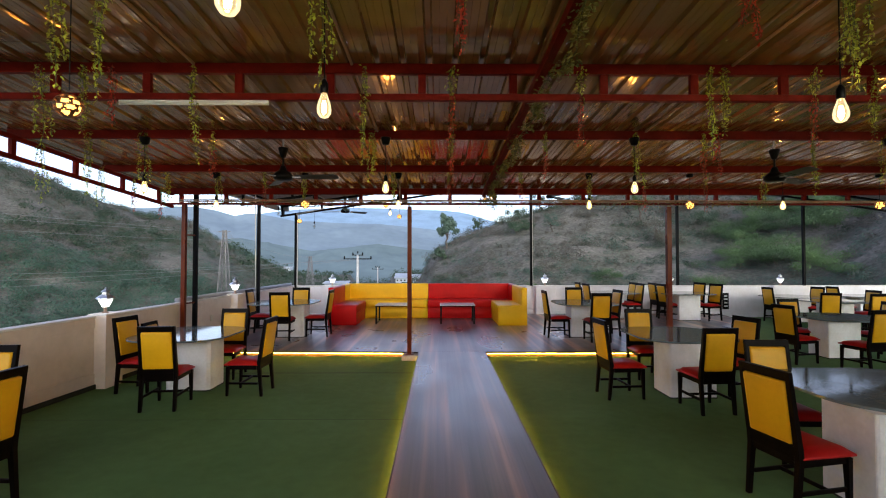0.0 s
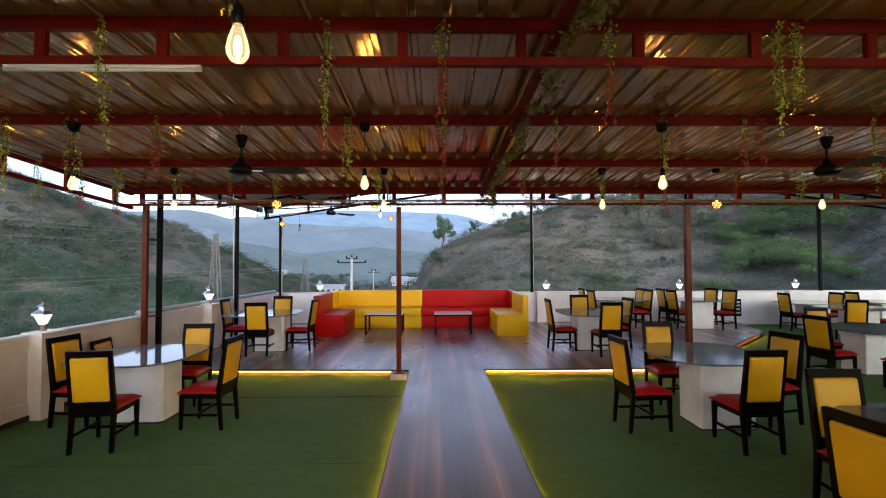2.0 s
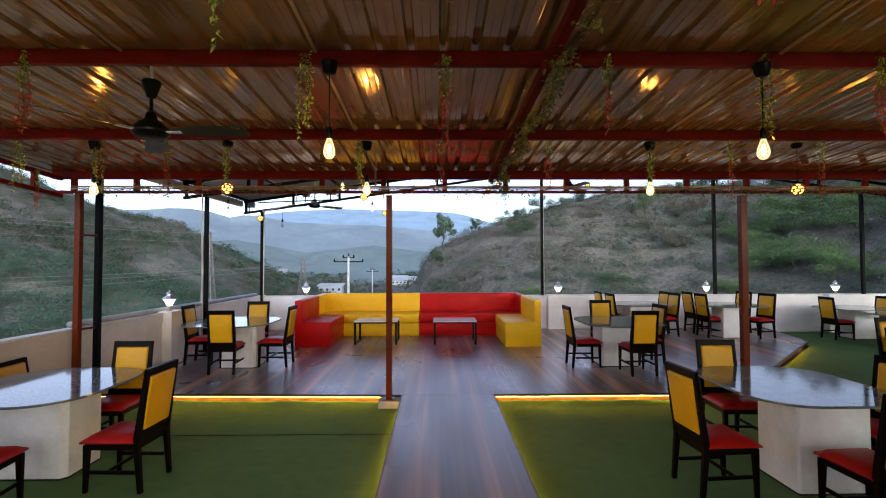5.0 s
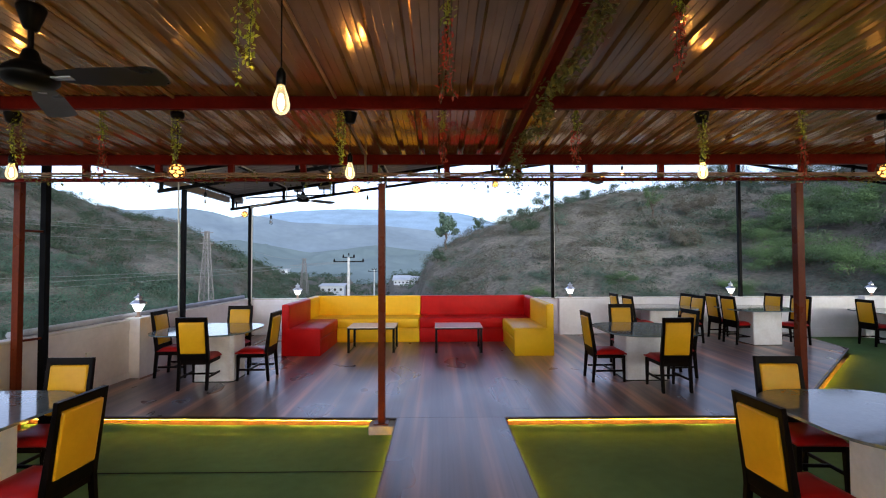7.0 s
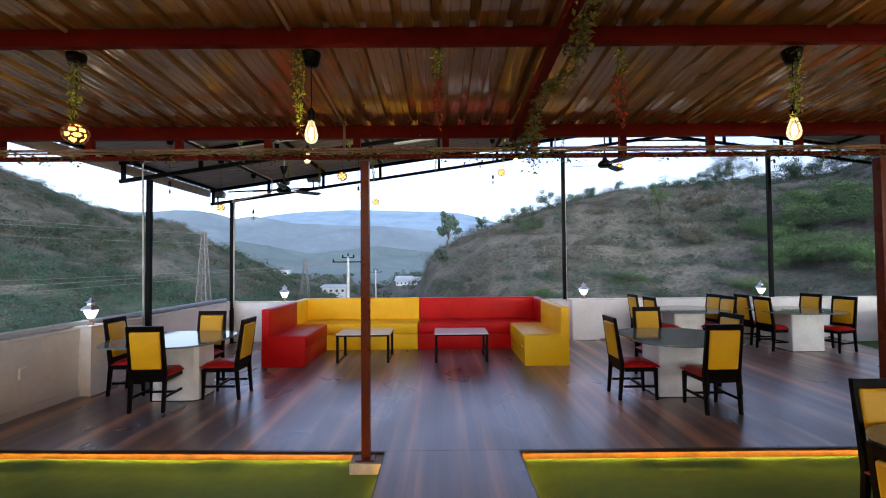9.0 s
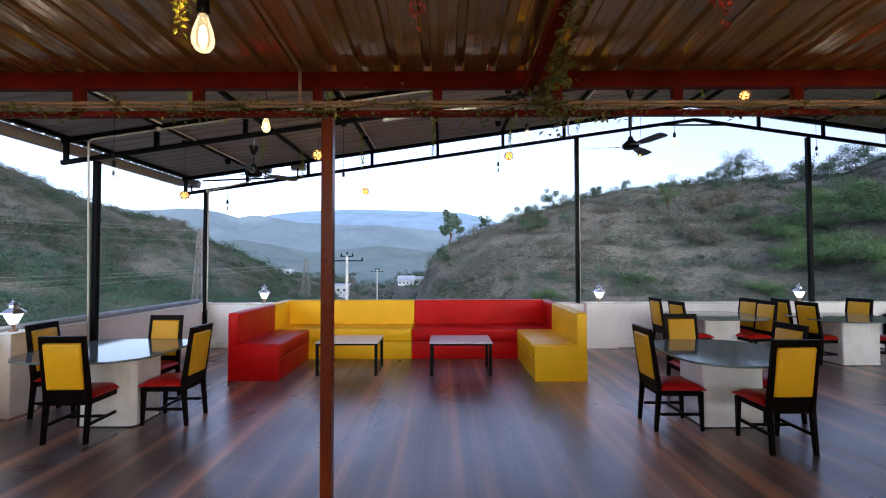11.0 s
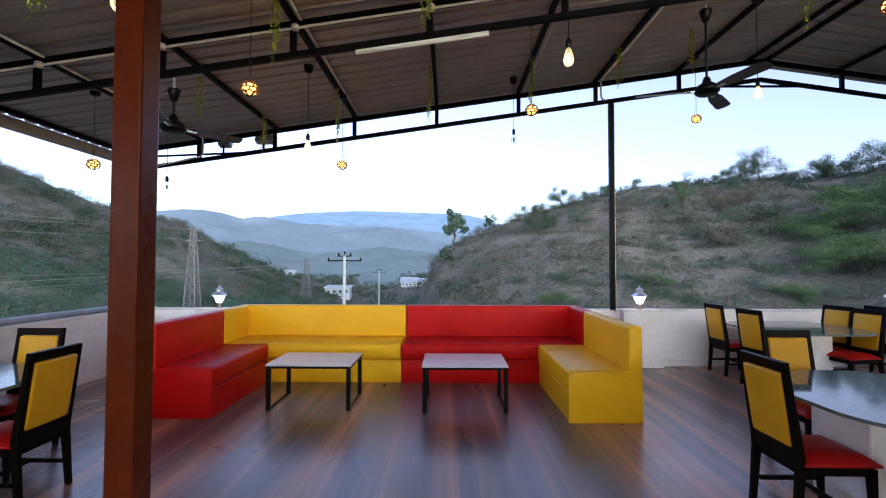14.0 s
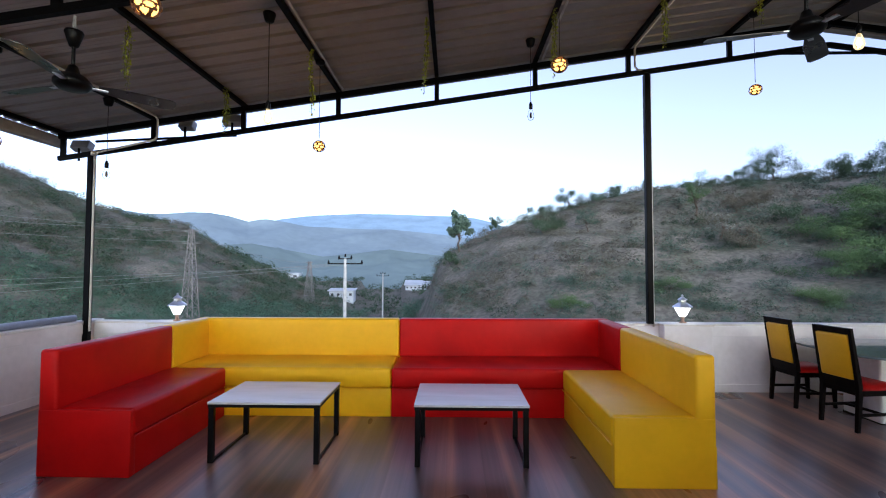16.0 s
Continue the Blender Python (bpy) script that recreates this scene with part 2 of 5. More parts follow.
def rod(bm, a, b, r, r2=None, seg=10):
    a, b = Vector(a), Vector(b)
    d = b - a
    q = d.to_track_quat("Z", "Y").to_matrix().to_4x4()
    bmesh.ops.create_cone(bm, cap_ends=True, segments=seg, radius1=r, radius2=r if r2 is None else r2, depth=d.length,
                          matrix=Matrix.Translation((a + b) / 2) @ q)


def tube(bm, pts, r, seg=6):
    """One unbroken round tube through the points."""
    pts = [Vector(p) for p in pts]
    rings = []
    for k, p in enumerate(pts):
        d = (pts[min(k + 1, len(pts) - 1)] - pts[max(k - 1, 0)]).normalized()
        u = d.cross(Vector((0.31, 0.95, 0.05))).normalized()
        v = d.cross(u)
        rings.append([bm.verts.new(p + r * (math.cos(a) * u + math.sin(a) * v)) for a in (2 * math.pi * j / seg for j in range(seg))])
    for lo, hi in zip(rings, rings[1:]):
        for j in range(seg):
            bm.faces.new((lo[j], lo[(j + 1) % seg], hi[(j + 1) % seg], hi[j]))
    bm.faces.new(rings[0][::-1])
    bm.faces.new(rings[-1])


def lathe(bm, profile, seg=20, centre=(0, 0, 0)):
    """Turns (radius, height) pairs round the upright axis."""
    rings = []
    for r, z in profile:
        rings.append([bm.verts.new((centre[0] + r * math.cos(a), centre[1] + r * math.sin(a), centre[2] + z))
                      for a in (2 * math.pi * k / seg for k in range(seg))])
    for lo, hi in zip(rings, rings[1:]):
        for k in range(seg):
            bm.faces.new((lo[k], lo[(k + 1) % seg], hi[(k + 1) % seg], hi[k]))
    bm.faces.new(rings[0][::-1])
    bm.faces.new(rings[-1])


def slab(bm, outline, z0, z1):
    """A prism over an outline of (x, y) pairs."""
    lo = [bm.verts.new((x, y, z0)) for x, y in outline]
    hi = [bm.verts.new((x, y, z1)) for x, y in outline]
    bm.faces.new(lo[::-1])
    bm.faces.new(hi)
    for k in range(len(lo)):
        j = (k + 1) % len(lo)
        bm.faces.new((lo[k], lo[j], hi[j], hi[k]))


def mesh_of(name, bm, mat, smooth=False):
    bmesh.ops.recalc_face_normals(bm, faces=bm.faces)
    me = bpy.data.meshes.new(name)
    bm.to_mesh(me)
    bm.free()
    me.materials.append(mat)
    if smooth:
        for p in me.polygons:
            p.use_smooth = True
    return me


def part(name, bm, mat, parent=None, label="", smooth=False):
    ob = new(name, mesh_of(name, bm, mat, smooth))
    if parent:
        ob.parent = parent
    if label:
        ob["label"] = label
    return ob


def thing(name, label, category, group="", at=(0, 0, 0)):
    ob = new(name)
    ob.empty_display_size = 0.1
    ob.location = at
    return tagged(ob, label, category, group)


def made(fill, *args, **kw):
    """A bmesh with one shape in it."""
    bm = bmesh.new()
    fill(bm, *args, **kw)
    return bm


def structure(name, bm, mat, label, category, smooth=False):
    return tagged(part(name, bm, mat, smooth=smooth), label, category, kind="structure")


def leaf_mesh(name, spots, mat, size, rng, droop=0.4):
    """Many small folded leaves at the given spots, as one mesh."""
    n = len(spots)
    p = np.asarray(spots, float)
    a = rng.uniform(0, 2 * np.pi, n)
    tilt = rng.uniform(-droop - 0.6, 0.5, n)
    ln = size * rng.uniform(0.6, 1.4, n)
    d = np.stack([np.cos(a) * np.cos(tilt), np.sin(a) * np.cos(tilt), np.sin(tilt)], 1)
    side = np.stack([-np.sin(a), np.cos(a), rng.uniform(-0.5, 0.5, n)], 1)
    side /= np.linalg.norm(side, axis=1)[:, None]
    up = np.cross(d, side)
    L, W = ln[:, None], (ln * rng.uniform(0.22, 0.36, n))[:, None]
    verts = np.stack([p, p + d * L * 0.5 + side * W + up * W * 0.4, p + d * L, p + d * L * 0.5 - side * W + up * W * 0.4], 1).reshape(-1, 3)
    base = np.arange(n) * 4
    faces = np.concatenate([np.stack([base, base + 1, base + 2], 1), np.stack([base, base + 2, base + 3], 1)])
    me = bpy.data.meshes.new(name)
    me.from_pydata(verts.tolist(), [], faces.tolist())
    me.materials.append(mat)
    return me


def spray_mesh(name, spots, out, mat, size, rng, up=0.0):
    """Small pointed leaves lying roughly across the outward direction, as one mesh."""
    n = len(spots)
    d = out + rng.normal(0, 0.45, (n, 3)) + (0.0, 0.0, up)
    d /= np.linalg.norm(d, axis=1)[:, None]
    u = np.cross(d, rng.normal(0, 1, (n, 3)))
    u /= np.linalg.norm(u, axis=1)[:, None]
    v = np.cross(d, u)
    s = np.asarray(size).reshape(-1, 1) * rng.uniform(0.5, 1.3, (n, 1))
    w = s * rng.uniform(0.3, 0.7, (n, 1))
    verts = np.stack([spots - u * s * 0.4 - v * w * 0.5, spots + u * s * 0.6, spots - u * s * 0.4 + v * w * 0.5], 1).reshape(-1, 3)
    base = np.arange(n) * 3
    faces = np.stack([base, base + 1, base + 2], 1)
    me = bpy.data.meshes.new(name)
    me.from_pydata(verts.tolist(), [], faces.tolist())
    me.materials.append(mat)
    return me


RNG = np.random.default_rng(7)


# ---- the terrace: floor, walls ----
def left_x(y):
    """Inner face of the left parapet, which runs slightly askew."""
    return -4.78 + 0.0445 * (y - 5.5)


def deck_front(x):
    """Front edge of the deck: a little askew on the left, diagonal on the far right."""
    return 8.53 + max(0.0, -0.2 - x) * 0.034 if x <= 4.4 else 8.53 + (x - 4.4) * 0.941


SEAMS = (-6.0, -1.6, 2.6, 5.29, 7.45, 8.74)
turf = structure("floor", made(box, (5.2, 1.3, -0.08), (20.6, 14.6, 0.12)), M_BACKING, "dark backing floor under green artificial turf", "floor")
SEAMS_RIGHT = (-6.0, -1.6, 2.6, 8.6)
for seams, right in ((SEAMS, False), (SEAMS_RIGHT, True)):
    for y0, y1 in zip(seams, seams[1:]):
        x0, x1 = (1.0, 15.4) if right else (left_x(0.5 * (y0 + y1)) - 0.1, -0.17)
        bm = bmesh.new()
        nx, ny = max(4, int((x1 - x0) / 0.2)), max(4, int((y1 - y0) / (0.035 if y1 > 8.5 else 0.12)))
        bmesh.ops.create_grid(bm, x_segments=nx, y_segments=ny, size=0.5,
                              matrix=pose((x0 + x1) / 2, (y0 + y1) / 2, 0) @ Matrix.Diagonal((x1 - x0 - 0.004, y1 - y0 - 0.006, 1, 1)))
        for v in bm.verts:
            edge = min(v.co.y - y0, y1 - v.co.y)
            v.co.z = 0.006 * noise.noise(v.co * 0.9) - (0.006 if edge < 0.02 and y1 < 8.5 else 0.0) - 0.002
            away = deck_front(v.co.x) - v.co.y
            v.co.z += max(0.0, 0.042 + 0.03 * noise.noise(v.co * 1.9) + 0.014 * noise.noise(v.co * 6.0)) * math.exp(-((away - 0.06) / 0.085) ** 2)
        part("turf_roll", bm, M_TURF, turf, smooth=True)
# turf on the far right, beside the deck
bm = bmesh.new()
slab(bm, ((4.5, 8.59), (15.4, 8.59), (15.4, 14.6), (9.15, 14.6), (8.7, 12.5)), -0.02, -0.001)
part("turf_roll", bm, M_TURF, turf)

deck_base = [(left_x(8.6) - 0.05, deck_front(-4.7) + 0.06), (-0.2, 8.59), (4.38, 8.59), (8.55, 12.5), (9.03, 14.62), (left_x(14.6) - 0.05, 14.62)]
deck = structure("deck", made(slab, deck_base, -0.02, DECK - 0.022), M_FASCIA, "low raised deck with brown vinyl plank top", "deck")


W = 0.152
x = -4.86
shared = {}
while x < 9.05:
    xa, xb = x + 0.0002, x + W - 0.0002
    ya, yb = deck_front(xa), deck_front(xb)
    yt = 14.6
    if xb > 8.62:
        ya = max(ya, 12.5 + (xa - 8.62) / 0.24 if xa > 8.62 else ya)
        yb = max(12.5, 12.5 + (xb - 8.62) / 0.24)
    if max(ya, yb) < yt - 0.05:
        key = (round(ya, 3), round(yb, 3))
        if key not in shared:
            bm = bmesh.new()
            slab(bm, ((0.0002, ya), (W - 0.0002, yb), (W - 0.0002, yt), (0.0002, yt)), DECK - 0.02, DECK)
            shared[key] = mesh_of("plank", bm, M_PLANK)
        ob = new("plank", shared[key])
        ob.location.x = x
        ob.parent = deck
    x += W
# walkway
walkway = structure("walkway", made(box, (0.414, 1.28, 0.045), (1.16, 14.5, 0.09)), M_FASCIA, "raised walkway of brown vinyl planks through the turf", "walkway")
plank_mesh = mesh_of("plank", made(box, (0, 0, 0), (0.1539, 14.5, 0.02)), M_PLANK)
for k in range(8):
    ob = new("plank", plank_mesh)
    ob.location = (-0.2 + (k + 0.5) * 0.1541, 1.275, DECK - 0.0105)
    ob.parent = walkway
for xx in (-0.207, 1.039):
    part("edge_trim", made(box, (xx, 1.275, DECK - 0.012), (0.012, 14.5, 0.03), bevel=0.002), M_TRIM, walkway)
# dark nosing along the deck's open edges
for a, b in (((-4.72, deck_front(-4.72) - 0.015), (-0.215, 8.515)), ((1.047, 8.515), (4.41, 8.515)), ((4.42, 8.52), (8.64, 12.49)), ((8.645, 12.5), (9.12, 14.58))):
    part("edge_trim", made(bar, (*a, DECK - 0.012), (*b, DECK - 0.012), 0.03, 0.028), M_TRIM, deck)

# glowing strips under the edges
led = tagged(thing("led_strip", "glowing yellow strip light under the deck edge", "strip light"), kind="")
for a, b in (((-4.7, deck_front(-4.7) + 0.015), (-0.25, 8.547)), ((1.08, 8.545), (4.4, 8.545)), ((4.405, 8.545), (8.6, 12.505)), ((-0.188, -5.8), (-0.188, 8.5)), ((1.02, -5.8), (1.02, 8.5))):
    low = 0.035 if a[0] == b[0] else 0.083
    a3, b3 = Vector((*a, low)), Vector((*b, low))
    bm = bmesh.new()
    bar(bm, a3, b3, 0.008, 0.01)
    part("lit_strip", bm, M_LED_AMBER if abs(a[0] - b[0]) < 0.01 or b[0] > 8 else M_LED, led)


def wall_run(name, a, b, thick, height, mat, label, z0=-0.05, side=1):
    """A parapet from a to b with its inner face on that line; plinth, top band and coping."""
    a, b = Vector((*a, 0)), Vector((*b, 0))
    d = (b - a).normalized()
    out = Vector((-d.y, d.x, 0)) * side
    bm = bmesh.new()
    mid = (a + b) / 2 + out * thick / 2
    ang = Matrix.Rotation(math.atan2(d.y, d.x), 3, "Z")
    L = (b - a).length
    box(bm, mid + Vector((0, 0, (z0 + height) / 2)), (L, thick, height - z0), ang)
    w = structure(name, bm, mat, label, "wall")
    part("coping", made(box, mid + Vector((0, 0, height + 0.0165)) - out * 0.004, (L, thick + 0.03, 0.03), ang, 0.006), M_COPING, w)
    for zc, h, proud in ((0.12, 0.2, 0.016), (height - 0.075, 0.13, 0.012)):
        part("band", made(box, (a + b) / 2 - out * (proud / 2 - 0.001) + Vector((0, 0, zc)), (L - 0.02, proud + 0.002, h), ang, 0.003), mat, w)
    return w


H_LEFT, H_FAR = 1.0, 0.985
# One wall in two colours: warm-lit at the front, skylit at the deck.
wall_left = wall_run("wall_left", (left_x(-6), -6), (left_x(8.57), 8.57), 0.14, H_LEFT, M_WALL, "plastered parapet tinted cream as by warm light, with panel bands and white coping")
wall_deck = wall_run("wall_left_deck", (left_x(8.572), 8.572), (left_x(14.75), 14.75), 0.14, H_LEFT, M_WALL_SKYLIT, "same plastered parapet coloured paler as skylit beside the deck, with white coping")
part("base_strip", made(bar, (left_x(-6) + 0.012, -6, 0.03), (left_x(8.5) + 0.012, 8.5, 0.03), 0.05, 0.062), M_BACKING, wall_left, "dark strip at the foot of the wall")
wall_far = wall_run("wall_far", (left_x(14.6) + 0.0, 14.6), (15.5, 14.6), 0.14, H_FAR, M_WALL_WHITE, "white plastered parapet with white coping")
wall_right = wall_run("wall_right", (15.4, 14.6), (15.4, -6), 0.14, H_FAR, M_WALL_WHITE, "white plastered parapet")
# Added unseen wall; its height sets how much light enters from behind.
back = structure("unseen_wall_back", made(box, (5.2, -6.1, 1.3), (20.8, 0.2, 2.8)), M_WALL, "unseen plain back wall added to block low light", "wall")


def pillar(name, x, y, w, d, h, parent, turn=0.0, mat=M_WALL_WHITE):
    rot = Matrix.Rotation(turn, 3, "Z")
    part(name, made(box, (x, y, h / 2 - 0.02), (w, d, h + 0.04), rot, 0.008), mat, parent)
    part("pillar_cap", made(box, (x, y, h + 0.014), (w + 0.03, d + 0.03, 0.026), rot, 0.006), M_COPING, parent)


LEFT_PILLARS = (2.65, 6.72, 10.58)
for y in LEFT_PILLARS:
    pillar("pillar", left_x(y) + 0.05, y, 0.24, 0.34, H_LEFT + 0.03, wall_left if y < 8.5 else wall_deck, -0.0445, M_WALL if y < 8.5 else M_WALL_SKYLIT)
FAR_PILLARS = (-3.22, 3.56, 7.6, 11.15)
for x in FAR_PILLARS:
    pillar("pillar", x, 14.56, 0.62, 0.26, H_FAR + 0.012, wall_far)
# grey service pipe lying on the left coping beside the deck
pipe = thing("service_pipe", "grey plastic pipe along the top of the cream parapet", "pipe")
part("pipe", made(rod, (left_x(8.6) - 0.1, 8.6, H_LEFT + 0.075), (left_x(14.4) - 0.1, 14.4, H_LEFT + 0.075), 0.042, seg=12), M_GREY_PIPE, pipe, smooth=True)


# ---- steel frame and roof over the turf ----
def sheet(name, x0, x1, y0, y1, z_at, mat, label, along, pitch, depth, first):
    """Ribbed roofing: wide pans with two fine creases, and narrow raised ribs, one of them centred at first."""
    bm = bmesh.new()
    lo, hi = (x0, x1) if along == "y" else (y0, y1)
    cuts, k = [], first - pitch * math.ceil((first - lo) / pitch)
    while k < hi:
        for f, dz in ((-0.15, 0), (-0.085, depth), (0.085, depth), (0.15, 0), (0.36, 0), (0.375, 0.003), (0.39, 0), (0.61, 0), (0.625, 0.003), (0.64, 0)):
            cuts.append((k + f * pitch, dz))
        k += pitch
    rows = []
    ends = np.linspace(y0, y1, 13) if along == "y" else np.linspace(x0, x1, 13)
    rg = np.random.default_rng(4)
    wob = rg.normal(0, 0.0012, (len(ends), len(cuts)))
    for e, w in zip(ends, wob):
        row = []
        for (c, dz), wz in zip(cuts, w):
            px, py = (c, e) if along == "y" else (e, c)
            row.append(bm.verts.new((px, py, z_at(px, py) + dz + wz)))
        rows.append(row)
    for ra, rb in zip(rows, rows[1:]):
        for k in range(len(cuts) - 1):
            bm.faces.new((ra[k], ra[k + 1], rb[k + 1], rb[k]))
    return structure(name, bm, mat, label, "roof")


def z1(x, y):
    """Underside of the front roof, falling towards the deck."""
    return 3.455 - 0.0625 * (y - 3.75)


X_L, X_R = -4.93, 15.6
for ya, yb, lift in ((-6.2, -1.2, 0.008), (-1.24, 3.47, 0.004), (3.43, 8.62, 0.0)):
    sheet("ceiling_front", X_L, X_R, ya, yb, lambda x, y: z1(x, y) + lift, M_SHEET, "brown ribbed metal roof sheet seen from below", "y", 0.218, 0.03, 0.093)

frame_front = tagged(thing("roof_frame", "red oxide painted steel roof frame of trusses and purlins", "roof frame"), kind="structure")
PURLINS = (-3.9, -2.4, -0.9, 0.65, 2.2, 5.35, 6.87)
for y in PURLINS:
    zt = z1(0, y) - 0.002
    part("purlin", made(box, ((X_L + X_R) / 2, y, zt - 0.05), (X_R - X_L - 0.1, 0.05, 0.1), bevel=0.004), M_RED, frame_front)
TRUSS_X = [-4.6 + 0.757 * k for k in range(27)]
for y, drop in ((-4.9, 0.25), (3.75, 0.25), (8.46, 0.27)):
    zt = z1(0, y) - 0.002
    lw, top, low = (0.05, 0.085, 0.055) if y < 8 else (0.06, 0.115, 0.036)
    part("top_chord", made(box, ((X_L + X_R) / 2, y, zt - top / 2), (X_R - X_L - 0.1, lw, top), bevel=0.004), M_RED, frame_front)
    part("bottom_chord", made(box, ((X_L + X_R) / 2, y, zt - drop - 0.03 + (0.055 - low) * 0.6), (X_R - X_L - 0.1, lw, low), bevel=0.004), M_RED, frame_front)
    for x in (TRUSS_X if y < 8 else [-4.69 + 0.83 * k for k in range(25)]):
        part("web_post", made(box, (x + 0.09, y, zt - 0.0875 - (drop - 0.09) / 2), (0.065, lw - 0.012, drop - 0.088)), M_RED, frame_front)
# side truss over the left parapet
ya, yb = -6.0, 8.42
xs = -4.74
part("top_chord", made(bar, (xs, ya, z1(0, ya) - 0.12), (xs, yb, z1(0, yb) - 0.12), 0.05, 0.05), M_RED, frame_front)
part("bottom_chord", made(bar, (xs, ya, z1(0, ya) - 0.35), (xs, yb, z1(0, yb) - 0.35), 0.05, 0.05), M_RED, frame_front)
for y in [5.25 - 0.92 * k for k in range(-3, 12)]:
    part("web_post", made(box, (xs, y, z1(0, y) - 0.235), (0.045, 0.06, 0.18)), M_RED, frame_front)
# rafter with the vine
for x in (1.0, 10.6):
    part("rafter", made(bar, (x, -6.0, z1(0, -6) - 0.135), (x, 8.42, z1(0, 8.42) - 0.135), 0.06, 0.07), M_RED, frame_front)
part("conduit", made(rod, (-4.6, 8.405, 2.935), (11.0, 8.405, 2.92), 0.013, seg=8), M_PVC_TAN, frame_front, "tan electrical conduit")
part("conduit", made(rod, (-4.6, 8.40, 2.905), (11.0, 8.40, 2.9), 0.009, seg=8), M_PVC_TAN, frame_front, "tan electrical conduit")
part("conduit", made(rod, (-0.55, 8.375, z1(0, 8.37) - 0.01), (-0.55, 8.375, 2.92), 0.0125, seg=8), M_PVC_TAN, frame_front, "tan electrical conduit")
for xx in (-1.85, -0.55, 2.62, 6.3):
    part("conduit", made(rod, (xx, -1.0, z1(0, -1) - 0.013), (xx, 8.37, z1(0, 8.37) - 0.013), 0.0125, seg=8), M_PVC_TAN, frame_front, "tan electrical conduit")


def post(name, x, y, z0, z1_, w, mat, label, plate=True):
    p = thing(name, label, "post", at=(x, y, z0))
    part("shaft", made(box, (0, 0, (z1_ - z0) / 2), (w, w, z1_ - z0), bevel=0.006), mat, p)
    if plate:
        part("base_plate", made(box, (0, 0, 0.006), (w + 0.09, w + 0.09, 0.012)), mat, p)
    return p


post("steel_post", -0.37, 8.428, 0.098, 2.82, 0.078, M_RED_POST, "red-brown painted square steel post on a concrete block")
post("steel_post", 4.45, 8.44, DECK - 0.12, 2.82, 0.085, M_RED_POST, "red-brown painted square steel post at the deck edge")
post("steel_post", -4.56, 8.5, 0.0, 2.86, 0.075, M_RED_POST, "red-brown painted square steel post beside the parapet")
post("steel_post", 10.6, 8.44, 0.0, 2.82, 0.085, M_RED_POST, "red-brown painted square steel post on the turf")
block = tagged(part("concrete_block", made(box, (-0.36, 8.41, 0.048), (0.29, 0.2, 0.1), None, 0.012), M_CONCRETE), "rough pale concrete block under a steel post", "block")
for x, y in ((-4.67, -4.9), (10.6, -4.9)):
    post("steel_post", x, y, 0.0, 3.6, 0.085, M_RED_POST, "red-brown painted square steel post")

# ---- black gable roof over the deck ----
RIDGE = 5.5


def z2(x, y=0):
    """Top of the black trusses: a shallow gable."""
    return 3.57 + 0.1435 * (x + 4.8) if x <= RIDGE else 3.57 + 0.1435 * (2 * RIDGE + 4.8 - x)


for x0, x1 in ((-5.02, RIDGE), (RIDGE, 15.8)):
    sheet("ceiling_deck", x0, x1, 8.3, 14.78, lambda x, y: z2(x) + 0.052, M_SHEET_GREY, "grey-brown ribbed metal roof sheet seen from below", "x", 0.218, 0.028, 8.4)
frame_deck = tagged(thing("roof_frame", "black painted steel gable frame over the deck", "roof frame"), kind="structure")
for y in (8.76, 11.58, 14.5):
    for x0, x1 in ((-4.86, RIDGE), (RIDGE, 15.6)):
        part("top_chord", made(bar, (x0, y, z2(x0) - 0.035), (x1, y, z2(x1) - 0.035), 0.05, 0.07), M_BLACK, frame_deck)
        part("bottom_chord", made(bar, (x0, y, z2(x0) - 0.335), (x1, y, z2(x1) - 0.335), 0.05, 0.06), M_BLACK, frame_deck)
    part("tie", made(box, (RIDGE, y, z2(RIDGE) - 0.445), (1.9, 0.03, 0.03)), M_BLACK, frame_deck)
    for x in [-4.8, -3.55, -2.32, -1.03, 0.3, 1.62, 2.86, 4.2, 6.8, 8.1, 9.4, 10.7, 12.0, 13.3]:
        part("web_post", made(box, (x, y, z2(x) - 0.187), (0.06, 0.04, 0.24)), M_BLACK, frame_deck)
for x in (-4.84, -3.55, -2.32, -1.03, 0.3, 1.62, 2.86, 4.2, 5.36, 5.64, 6.8, 8.1, 9.4, 10.7, 12.0, 13.3, 15.5):
    part("purlin", made(box, (x, 11.55, z2(x) + 0.024), (0.05, 6.3, 0.05)), M_BLACK, frame_deck)
gutter = thing("gutter", "beige metal eave gutter along the deck roof", "gutter")
part("trough", made(box, (-5.06, 11.6, z2(-5.06) - 0.02), (0.1, 6.4, 0.15), bevel=0.01), M_GUTTER, gutter)
for x, y, zb in ((-4.35, 14.44, DECK), (-4.42, 11.65, DECK), (-4.49, 8.77, DECK)):
    post("steel_post", x, y, zb, z2(x) - 0.36, 0.072, M_BLACK, "black painted square steel post inside the parapet")
for x in (3.12, 7.82, 11.9):
    post("steel_post", x, 14.55, H_FAR + 0.03, z2(x) - 0.36, 0.075, M_BLACK, "black painted square steel post on the white parapet", False)
# ladder rungs between the two left posts
for z in (2.3, 1.02):
    part("tie_bar", made(rod, (-4.56, 8.52, z), (-4.49, 8.74, z), 0.014, seg=6), M_RED_POST, frame_front)
